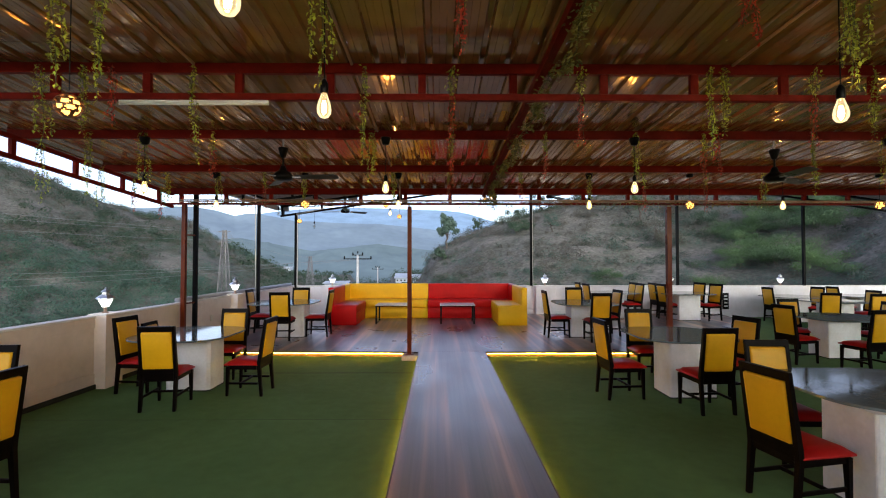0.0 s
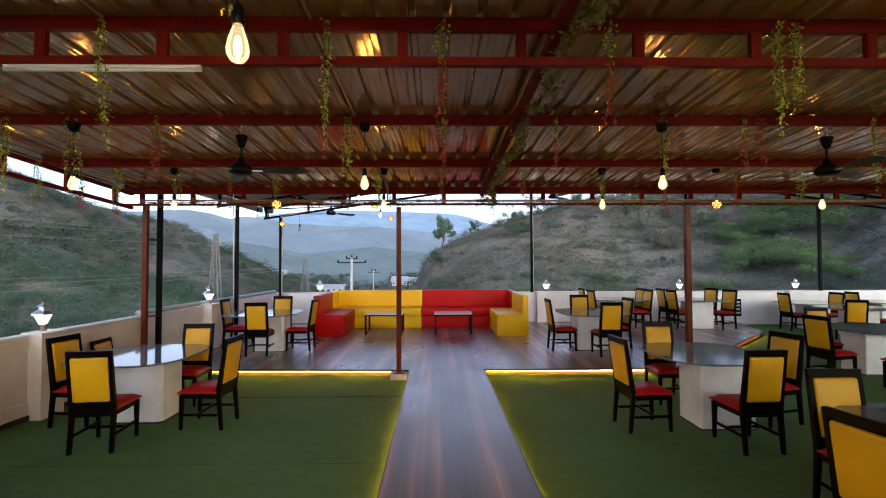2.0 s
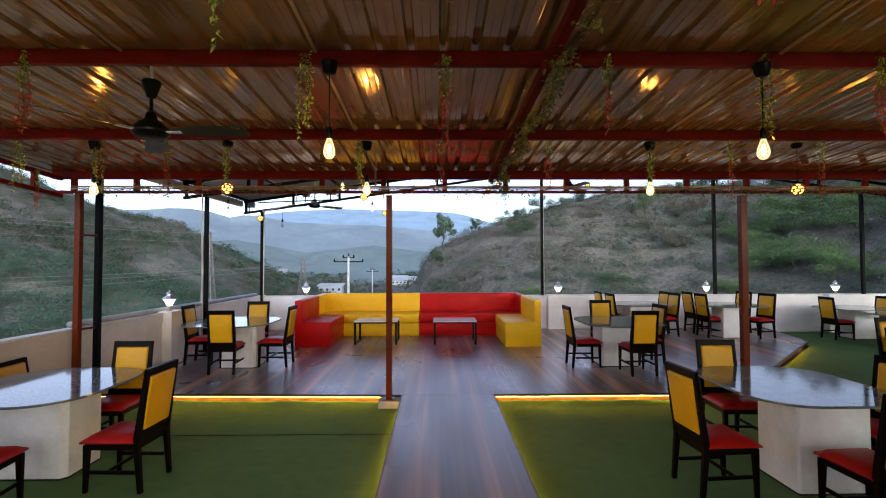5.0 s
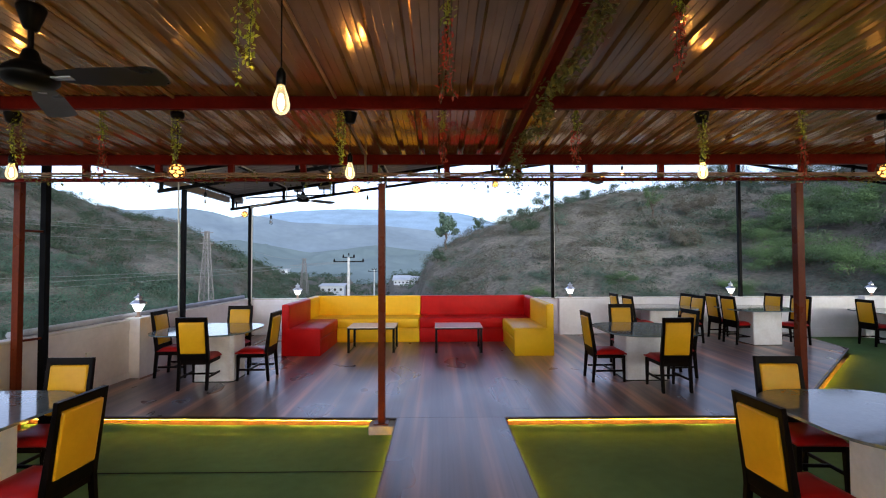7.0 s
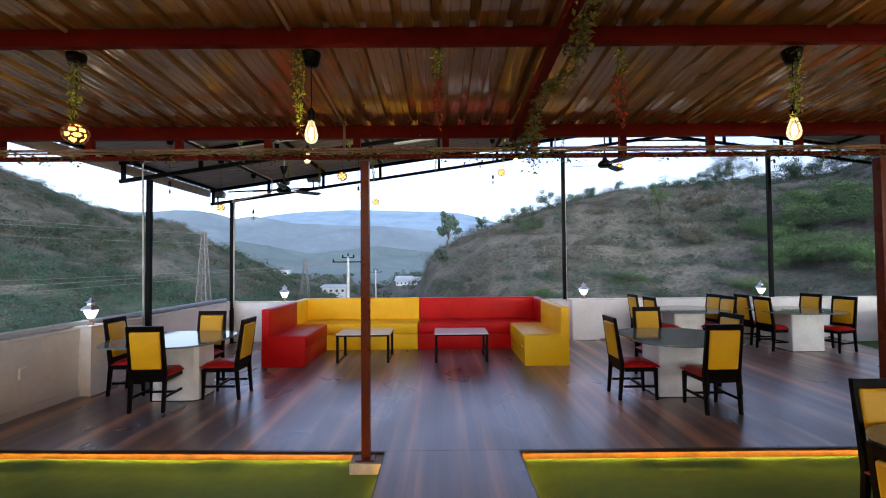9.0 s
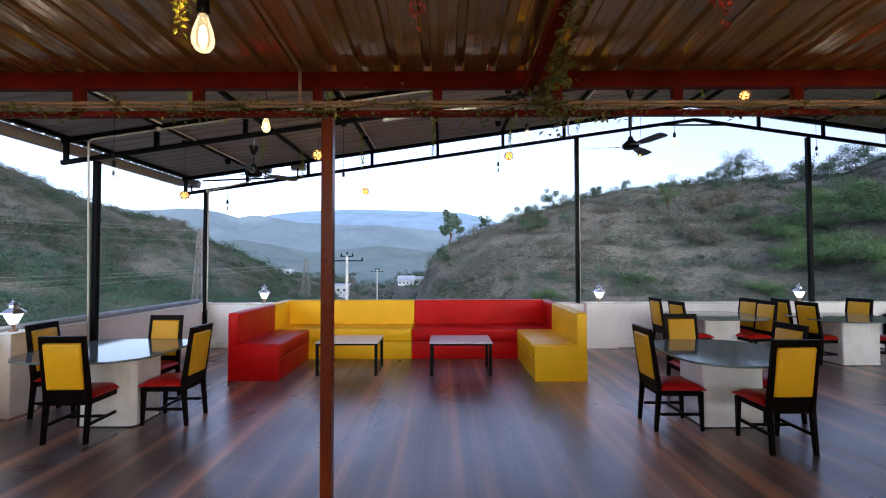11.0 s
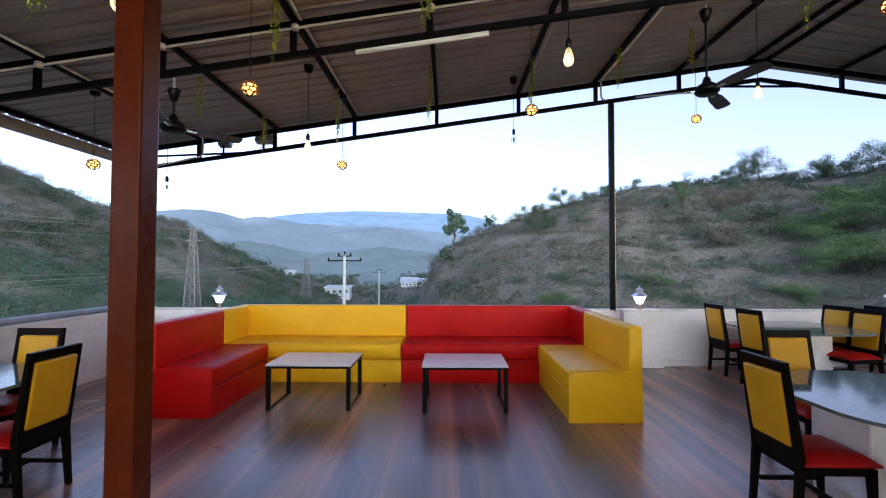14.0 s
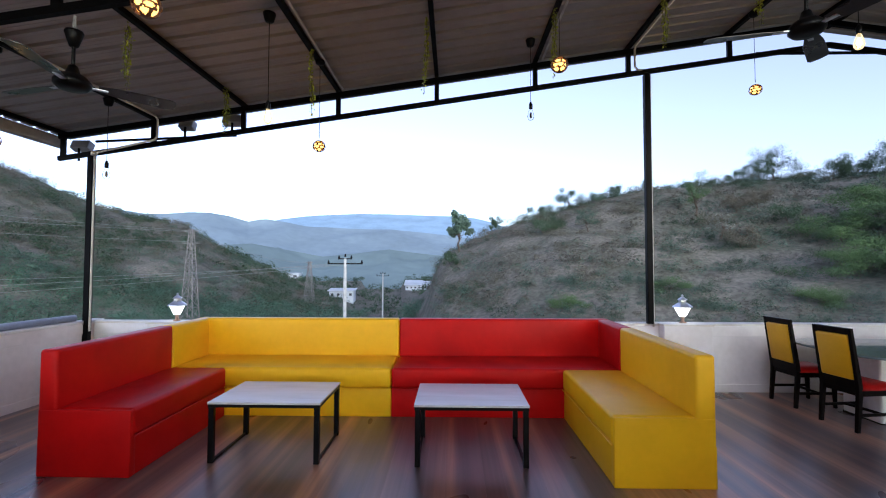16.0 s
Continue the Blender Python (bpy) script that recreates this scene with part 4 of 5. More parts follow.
fan_a = make_fan(0.16, 0.1)
fan_a.matrix_basis = pose(-1.67, 5.37, z1(0, 5.37) - 0.1, 0, 0, -2)
copy_thing(fan_a, pose(4.2, 5.4, z1(0, 5.4) - 0.1, 0, 0, 25))
fan_b = make_fan(0.2, 0.11)
fan_b.matrix_basis = pose(-2.22, 11.62, z2(-2.29) - 0.36, 0, 0, 45)
fan_c = make_fan(0.625, 0.06)
fan_c.matrix_basis = pose(3.05, 11.7, z2(3.05) - 0.36, 0, 0, 46)


def tube_light(a, b, lit):
    t = thing("tube_light", "lit white tube light on the truss" if lit else "unlit white tube light batten on the truss", "tube light")
    part("batten", made(bar, a, b, 0.03, 0.024, 0.004), M_TUBE, t)
    lo = Vector((0, 0, -0.022))
    part("tube", made(rod, Vector(a) + lo, Vector(b) + lo, 0.012, seg=10), M_TUBE_ON if lit else M_TUBE, t, smooth=True)


tube_light((-2.47, 3.75, 3.14), (-1.24, 3.75, 3.14), False)
tube_light((-0.42, 11.58, z2(-0.42) - 0.385), (0.88, 11.58, z2(0.88) - 0.385), False)
tube_light((4.76, 11.58, z2(RIDGE) - 0.474), (5.98, 11.58, z2(RIDGE) - 0.474), True)

# small things
flood = thing("floodlight", "grey floodlights on a thin black bar outside the roof edge", "floodlight", at=(-2.64, 14.86, 3.86))
part("bar", made(bar, (-2.0, 0, -0.3), (0.05, 0, -0.22), 0.025, 0.03), M_BLACK, flood)
for fx, fz, fw in ((0.0, 0.0, 0.3), (-0.68, -0.06, 0.2), (-2.22, -0.36, 0.26)):
    h = part("housing", made(box, (fx, 0.03, fz), (fw, 0.12, 0.13), Matrix.Rotation(-0.4, 3, "X"), 0.01), M_GREY_PIPE, flood)
    part("bracket", made(box, (fx, -0.03, fz - 0.13), (0.03, 0.012, 0.2)), M_BLACK, h)
sw = tagged(part("socket_box", made(box, (left_x(9.6) + 0.025, 9.6, 0.62), (0.03, 0.09, 0.13), None, 0.006), M_PVC), "white socket box on the cream parapet", "socket")
sign = thing("wall_sign", "small black board with pale print on the white parapet", "sign", at=(9.35, 14.55, 0.52))
part("board", made(box, (0, 0, 0), (0.2, 0.02, 0.52), None, 0.004), M_PLASTIC, sign)
for z, w in ((0.16, 0.1), (0.06, 0.12), (-0.05, 0.1), (-0.16, 0.12)):
    part("print_bar", made(box, (0, -0.0125, z), (w, 0.004, 0.05)), M_PRINT, sign)


# ---- garlands and hanging vines ----
def make_vine(length, kind, seed):
    rng = np.random.default_rng(seed)
    v = thing("hanging_vine", {"green": "hanging strand of green plastic leaves", "mixed": "hanging strand of green leaves ending in red tassels",
                               "red": "hanging strand of red plastic tassels"}[kind], "artificial vine", "hanging vines")
    green, red = [], []
    for k in range(3):
        ln = length * rng.uniform(0.6, 1.0)
        x0, y0 = rng.normal(0, 0.012, 2)
        ph = rng.uniform(0, 6)
        prev = Vector((x0, y0, 0))
        line = [prev]
        n = 9
        for j in range(1, n + 1):
            t = j / n
            cur = Vector((x0 * (1 + 1.2 * t) + 0.014 * math.sin(5 * t + ph), y0 * (1 + 1.2 * t) + 0.014 * math.cos(4 * t + ph), -ln * t))
            line.append(cur)
            m = 9
            for q in range(m):
                p = prev.lerp(cur, q / m) + Vector(rng.normal(0, 0.009, 3))
                (red if kind == "red" or (kind == "mixed" and t > 0.52) else green).append(tuple(p))
            prev = cur
        part("stem", made(tube, line, 0.0022, 4), M_STEM, v)
    if green:
        ob = new("leaves", leaf_mesh("leaves", green, M_LEAF, 0.027, rng, 1.0))
        ob.parent = v
    if red:
        ob = new("tassels", leaf_mesh("tassels", red, M_FLOWER, 0.024, rng, 1.2))
        ob.parent = v
    return v


VARIANTS = [("green", 0.8), ("green", 0.62), ("mixed", 0.72), ("mixed", 0.6), ("red", 0.5), ("green", 0.95)]
vine_src = {}
placed = [(x, y, k) for y in (3.72,) for x, k in ((-3.08, 0), (-2.74, 1), (-2.5, 4), (-1.84, 5), (-0.45, 5), (0.3, 2), (1.37, 2), (2.42, 0), (2.55, 1), (3.32, 2), (3.8, 1))]
placed += [(x, 5.31, k) for x, k in ((-3.9, 0), (-3.26, 0), (-2.48, 3), (-0.6, 1), (0.3, 2), (1.42, 3), (3.31, 3), (3.45, 4), (4.6, 0), (2.48, 1), (5.48, 1))]
placed += [(x, 6.94, k) for x, k in ((-3.95, 1), (-3.2, 1), (-2.48, 2), (-1.87, 1), (-0.53, 1), (0.32, 3), (1.43, 3), (2.48, 1), (3.33, 2), (4.3, 2), (5.2, 1))]
placed += [(x, 2.48, k) for x, k in ((-0.48, 0), (-1.95, 0), (-1.7, 5), (2.46, 0), (2.5, 0), (1.9, 4), (0.3, 3))]
placed += [(-4.7, y, k) for y, k in ((5.6, 0), (6.6, 1), (7.3, 3), (4.9, 1), (8.0, 3))]
for x, y, k in placed:
    top = z1(0, y) - (0.04 if x > -4.6 else 0.1)
    if k not in vine_src:
        vine_src[k] = make_vine(VARIANTS[k][1], VARIANTS[k][0], 20 + k)
        vine_src[k].matrix_basis = pose(x, y, top)
    else:
        copy_thing(vine_src[k], pose(x, y, top, 0, 0, random.uniform(0, 360)))
for x, y, k in ((-2.4, 12.4, 1), (-2.25, 13.9, 1), (-1.03, 13.3, 0), (0.25, 13.0, 5), (0.32, 11.0, 1), (1.6, 13.2, 0), (2.8, 13.3, 1), (4.15, 11.8, 0), (-2.3, 10.2, 1), (1.65, 10.0, 0), (5.5, 12.0, 1), (5.75, 11.75, 0), (6.75, 11.9, 0), (8.05, 12.6, 1), (-1.05, 11.2, 1), (3.6, 13.0, 1)):
    copy_thing(vine_src[k] if k in vine_src else vine_src[0], pose(x, y, z2(x) + 0.01, 0, 0, random.uniform(0, 360)))


def garland(name, a, b, spread, count, size, label, wave=0.05):
    rng = np.random.default_rng(3)
    g = thing(name, label, "artificial vine")
    a, b = Vector(a), Vector(b)
    n = max(6, int((b - a).length / 0.25))
    bm = bmesh.new()
    pts = []
    for k in range(n + 1):
        p = a.lerp(b, k / n) + Vector((wave * math.sin(k * 1.3), 0, wave * math.cos(k * 1.7) * 0.8)) if abs((b - a).y) > abs((b - a).x) else a.lerp(b, k / n) + Vector((0, wave * math.sin(k * 1.3), wave * math.cos(k * 1.7)))
        pts.append(p)
    tube(bm, pts, 0.004, 5)
    part("stem", bm, M_STEM, g)
    leaves = []
    clump = rng.uniform(0, 1, 400)
    for k in range(count):
        t = rng.uniform(0, n - 1e-3)
        if clump[int(t * 3) % 400] < 0.35:
            continue
        p = pts[int(t)].lerp(pts[int(t) + 1], t % 1) + Vector(rng.normal(0, spread, 3))
        leaves.append(tuple(p))
    ob = new("leaves", leaf_mesh("leaves", leaves, M_LEAF_DRY, size, rng))
    ob.parent = g


garland("garland", (1.08, -2.0, z1(0, -2) - 0.2), (1.08, 8.4, z1(0, 8.4) - 0.2), 0.032, 4800, 0.042, "leafy green garland wound along the red rafter")
garland("garland", (-4.6, 8.39, 2.89), (6.5, 8.39, 2.88), 0.034, 2600, 0.036, "sparse leafy garland along the red truss", 0.03)
garland("garland", (1.0, 8.36, 2.99), (1.2, 8.36, 2.8), 0.05, 420, 0.036, "bunch of leaves where the garland ends", 0.02)


# ---- the land outside ----
P0 = np.array((0.5, 8.44))
# Past azimuth 50 the hill is unseen, raised to block low right-hand sky.
AZ_R = np.array((-5.0, -3.4, -2.3, -0.9, 2.0, 4.8, 8.3, 11.0, 13.8, 17.7, 22.0, 26.0, 33.0, 43.0, 50.0, 60.0, 90.0))
EL_R = np.array((-7.5, -5.0, -1.2, 1.1, 2.5, 3.9, 5.2, 6.0, 6.9, 7.8, 8.4, 8.6, 8.8, 8.4, 10.0, 19.0, 22.0))
AZ_L = np.array((-100.0, -70.0, -52.0, -45.7, -41.3, -38.2, -35.3, -30.7, -27.3, -23.7, -20.0, -16.7, -12.0))
EL_L = np.array((5.0, 9.0, 10.0, 9.0, 7.2, 6.0, 4.9, 4.1, 2.0, 0.2, -1.8, -3.4, -4.5))


def ease(t):
    t = np.clip(t, 0, 1)
    return t * t * (3 - 2 * t)


def land(x, y):
    """Height of the ground, without small bumps."""
    dx, dy = x - P0[0], y - P0[1]
    r, az = np.hypot(dx, dy), np.degrees(np.arctan2(dx, dy))
    ridge_r = np.interp(az, (-5, 12, 40), (48, 52, 68))
    zr = 1.76 + ridge_r * np.tan(np.radians(np.interp(az, AZ_R, EL_R)))
    s = (r - 15) / (ridge_r - 15)
    up = np.where(s < 1, 0.6 * ease(s) + 0.4 * np.clip(s, 0, 1), 1 - 0.9 * ease((r - ridge_r) / 80))
    right = -4.6 + (zr + 4.6) * up
    zl = 1.76 + 115 * np.tan(np.radians(np.interp(az, AZ_L, EL_L)))
    sl = (r - 34) / (115 - 34)
    upl = np.where(sl < 1, 0.5 * ease(sl) + 0.5 * np.clip(sl, 0, 1) ** 1.3, 1 - 0.9 * ease((r - 115) / 150))
    left = -4.8 + (zl + 4.8) * upl
    valley = -4.8 - 3.4 * ease((r - 20) / 70)
    z = np.where(az > -6, right, np.where(az < -11, left, valley))
    w = np.where((az >= -11) & (az < -6), 1.0, 0.0)
    z = np.where(w > 0, valley, z)
    side = ease((100 - np.abs(az)) / 20)
    return np.where(r > 260, -9.0, valley * (1 - side) + z * side)


def bumpy(x, y, z, r):
    ledge = 0.14 * math.sin(z * 5.0 + 2.5 * noise.noise((x * 0.12, y * 0.12, 9.0))) if x > 0 and 24 < r < 90 else 0.0
    return z + ledge + (noise.noise((x * 0.09, y * 0.09, 0.3)) * 1.0 + noise.noise((x * 0.3, y * 0.3, 4.0)) * 0.35) * min(1.0, max(0.0, (r - 16) / 20)) * (1 if r < 240 else 0)


azs = np.concatenate([np.arange(-180, -60, 6.0), np.arange(-60, 60, 0.6), np.arange(60, 180, 6.0)])
rs = np.concatenate([[0.01, 8, 16, 19], np.arange(22, 76, 1.2), np.arange(77, 130, 2.5), np.geomspace(133, 4600, 26)])
gx = P0[0] + rs[:, None] * np.sin(np.radians(azs))
gy = P0[1] + rs[:, None] * np.cos(np.radians(azs))
gz = land(gx, gy)
verts = []
for i in range(len(rs)):
    for j in range(len(azs)):
        verts.append((gx[i, j], gy[i, j], bumpy(gx[i, j], gy[i, j], gz[i, j], rs[i])))
faces = []
na = len(azs)
for i in range(len(rs) - 1):
    for j in range(na):
        k = (j + 1) % na
        faces.append((i * na + j, i * na + k, (i + 1) * na + k, (i + 1) * na + j))
M_GROUND = material("dry_hillside", (0.158, 0.146, 0.126), 0.95, vary=0.4, scale=0.4, bump=1.0, bump_scale=3.0, spec=0.05, second=(0.1, 0.102, 0.08))
me = bpy.data.meshes.new("ground")
me.from_pydata(verts, [], faces)
me.materials.append(M_GROUND)
for p in me.polygons:
    p.use_smooth = True
tagged(new("ground", me), "dry scrubby hillsides and valley floor", "ground", kind="structure")
structure("building_base", made(box, (5.3, 4.28, -3.2), (20.8, 20.9, 6.1)), M_WALL, "plain cream wall of the building below the terrace", "wall")


# Aerial haze is painted in: a bluish base colour plus faint emission.
def painted_haze_material(name, colour, strength):
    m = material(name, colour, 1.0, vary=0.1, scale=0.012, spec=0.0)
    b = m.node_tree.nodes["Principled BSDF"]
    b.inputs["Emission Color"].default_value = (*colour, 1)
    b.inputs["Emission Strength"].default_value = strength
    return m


def far_range(name, pts, r, colour, strength, rough, label):
    """A distant ridge from (azimuth, elevation) pairs at range r, with slopes facing the valley."""
    a = np.arange(pts[0][0], pts[-1][0], 0.2)
    el = np.interp(a, [p[0] for p in pts], [p[1] for p in pts])
    steps = np.linspace(0, 1, 26)
    vs, fs = [], []
    for k, s in enumerate(steps):
        for az, e in zip(a, el):
            top = r * math.tan(radians(e)) + 1.8
            rr = r * (0.62 + 0.38 * s)
            z = -12 + (top + 12) * s ** 1.2
            wx, wy = rr * math.sin(radians(az)) / r, rr * math.cos(radians(az)) / r
            nz = noise.ridged_multi_fractal((wx * 9, wy * 9, r * 0.01), 1.0, 2.1, 5, 0.9, 2.0) - 0.9
            z += nz * rough * r * (0.12 if k == len(steps) - 1 else 1.0) * (0.3 + 0.7 * s)
            vs.append((P0[0] + rr * math.sin(radians(az)), P0[1] + rr * math.cos(radians(az)), z))
    n = len(a)
    for k in range(len(steps) - 1):
        for j in range(n - 1):
            fs.append((k * n + j, k * n + j + 1, (k + 1) * n + j + 1, (k + 1) * n + j))
    m = bpy.data.meshes.new(name)
    m.from_pydata(vs, [], fs)
    m.materials.append(painted_haze_material(name, colour, strength))
    for p in m.polygons:
        p.use_smooth = True
    tagged(new(name, m), label, "hills", kind="structure")


# Colours turn bluer and glow more with range, standing in for haze.
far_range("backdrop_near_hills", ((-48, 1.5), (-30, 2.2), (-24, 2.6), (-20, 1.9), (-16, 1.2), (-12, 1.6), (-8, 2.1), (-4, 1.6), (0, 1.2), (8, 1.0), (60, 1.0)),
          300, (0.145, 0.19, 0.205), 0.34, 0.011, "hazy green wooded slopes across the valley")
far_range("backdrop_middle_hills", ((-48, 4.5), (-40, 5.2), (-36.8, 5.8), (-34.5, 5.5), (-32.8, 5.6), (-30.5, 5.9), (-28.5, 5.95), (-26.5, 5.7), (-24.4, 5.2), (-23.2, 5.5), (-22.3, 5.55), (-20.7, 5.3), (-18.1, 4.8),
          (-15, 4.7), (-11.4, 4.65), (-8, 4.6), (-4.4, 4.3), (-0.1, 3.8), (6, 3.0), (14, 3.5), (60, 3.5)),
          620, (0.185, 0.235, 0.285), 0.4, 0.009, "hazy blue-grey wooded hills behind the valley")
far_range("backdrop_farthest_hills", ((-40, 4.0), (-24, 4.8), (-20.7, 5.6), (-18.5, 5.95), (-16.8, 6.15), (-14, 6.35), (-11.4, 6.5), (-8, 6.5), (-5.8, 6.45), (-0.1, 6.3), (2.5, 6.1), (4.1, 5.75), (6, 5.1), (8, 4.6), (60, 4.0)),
          2400, (0.225, 0.315, 0.43), 0.42, 0.001, "flat-topped mountain range painted pale haze blue")

M_SCRUB = material("dry_scrub", (0.108, 0.104, 0.078), 0.8, vary=0.3, scale=0.3, second=(0.15, 0.132, 0.108), island=0.15, spec=0.05)
M_BUSH = material("green_bush", (0.066, 0.1, 0.063), 0.85, vary=0.25, scale=0.3, second=(0.055, 0.083, 0.054), island=0.1, spec=0.05)
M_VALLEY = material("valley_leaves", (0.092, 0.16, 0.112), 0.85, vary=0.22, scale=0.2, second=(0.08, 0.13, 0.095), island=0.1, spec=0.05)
M_ACACIA = material("acacia_leaves", (0.1, 0.16, 0.065), 0.8, vary=0.2, scale=0.3, second=(0.07, 0.11, 0.06), island=0.12, spec=0.05)
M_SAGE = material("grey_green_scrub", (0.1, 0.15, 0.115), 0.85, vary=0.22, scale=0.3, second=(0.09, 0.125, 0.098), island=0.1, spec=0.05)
M_GREY_SHRUB = material("grey_dead_shrub", (0.22, 0.22, 0.2), 0.8, vary=0.2, scale=0.5, island=0.3)


def ground_at(x, y):
    r = math.hypot(x - P0[0], y - P0[1])
    return bumpy(x, y, float(land(np.array(x), np.array(y))), r)


def polar(az, r):
    return P0[0] + r * math.sin(radians(az)), P0[1] + r * math.cos(radians(az))


def shrubs(name, label, spots, mat, leaves, rng, leaf=0.3, tall=0.8):
    """Low uneven bushes, each a few lumps of overlapping leaf sprays; spots are (x, y, radius)."""
    pts, out, size = [], [], []
    for x, y, rad in spots:
        z = ground_at(x, y)
        k = 3 + int(rng.integers(0, 4))
        cen = np.stack([rng.normal(0, 0.42, k), rng.normal(0, 0.42, k), rng.uniform(0.05, 0.55, k) * tall], 1) * rad
        big = rng.uniform(0.28, 0.6, k) * rad
        which = rng.integers(0, k, leaves)
        d = rng.normal(0, 1, (leaves, 3))
        d[:, 2] = np.where(d[:, 2] < -0.6, -d[:, 2], d[:, 2])
        d /= np.linalg.norm(d, axis=1)[:, None]
        p = cen[which] + d * big[which][:, None] * rng.uniform(0.7, 1.12, (leaves, 1))
        pts.append(p + (x, y, z))
        out.append(d)
        size.append(np.full(leaves, rad * leaf))
    me = spray_mesh(name, np.concatenate(pts), np.concatenate(out), mat, np.concatenate(size), rng, 1.1)
    return tagged(new(name, me), label, "shrubs", kind="stuff")


rng = np.random.default_rng(11)


def scatter(n, az0, az1, r0, r1, s0, s1, patch=0.0, off=0.0):
    """Random spots; patch above -1 keeps them to drifts of its own noise."""
    out = []
    while len(out) < n:
        az, r = rng.uniform(az0, az1), math.sqrt(rng.uniform(r0 * r0, r1 * r1))
        x, y = polar(az, r)
        if noise.noise((x * 0.07, y * 0.07, off)) + 0.5 * noise.noise((x * 0.2, y * 0.2, off)) < patch + rng.normal(0, 0.12):
            continue
        out.append((x, y, s0 + (s1 - s0) * rng.uniform(0, 1) ** 1.8))
    return out


shrubs("hillside_scrub", "low dry grey-brown scrub on the hillside", scatter(4000, -3, 62, 24, 74, 0.14, 0.6, -0.3, 1), M_SCRUB, 60, rng, 0.24, 0.7)
shrubs("hillside_grey_scrub", "low grey-green scrub on the hillside", scatter(2800, -3, 62, 24, 74, 0.16, 0.6, -0.2, 2), M_SAGE, 64, rng, 0.22, 0.7)
shrubs("hillside_bushes", "scattered dark green bushes on the hillside", scatter(420, -3, 62, 26, 72, 0.35, 1.15, 0.05, 3), M_BUSH, 520, rng, 0.1)
shrubs("near_bushes", "green bushes at the foot of the hill", scatter(330, -4, 60, 20, 32, 0.35, 1.0, -0.15, 4), M_SAGE, 800, rng, 0.08)
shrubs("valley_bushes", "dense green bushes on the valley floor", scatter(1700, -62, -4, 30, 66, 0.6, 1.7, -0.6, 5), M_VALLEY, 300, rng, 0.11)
shrubs("slope_mounds", "rounded grey-brown thorn bushes on the slope", scatter(560, -2, 56, 30, 70, 0.6, 1.5, -0.15, 12), M_SCRUB, 260, rng, 0.11, 0.7)
shrubs("slope_green_mounds", "rounded grey-green bushes on the slope", scatter(340, -2, 56, 26, 70, 0.55, 1.45, 0.0, 13), M_SAGE, 260, rng, 0.11, 0.7)
RIDGE_SPOTS = []
for k in range(230):
    az = 6 + 42 * rng.uniform(0, 1) ** 0.8
    RIDGE_SPOTS.append((*polar(az, float(np.interp(az, (-5, 12, 40), (48, 52, 68))) + rng.uniform(-3.5, 1.0)), rng.uniform(0.3, 0.85)))
shrubs("ridge_scrub", "uneven dark scrub along the top of the ridge", RIDGE_SPOTS, M_BUSH, 240, rng, 0.12, 0.8)
shrubs("valley_dark_bushes", "darker green bushes on the valley floor", scatter(420, -62, -4, 32, 70, 0.6, 1.9, 0.0, 6), M_BUSH, 620, rng, 0.07)
shrubs("left_hill_scrub", "dense dull green scrub on the far hillside", scatter(1000, -62, -14, 60, 130, 0.7, 2.2, 0.12, 7), M_BUSH, 260, rng, 0.13)
shrubs("left_hill_dry_scrub", "brown dry scrub on the far hillside", scatter(2000, -62, -14, 55, 128, 0.6, 1.7, -0.25, 8), M_SCRUB, 130, rng, 0.13)
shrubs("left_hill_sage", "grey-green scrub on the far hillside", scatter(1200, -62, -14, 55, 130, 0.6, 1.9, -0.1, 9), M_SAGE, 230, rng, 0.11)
shrubs("village_trees", "dark green trees round the far village", scatter(420, -28, 2, 85, 240, 1.2, 3.0, -0.2, 10), M_BUSH, 60, rng)


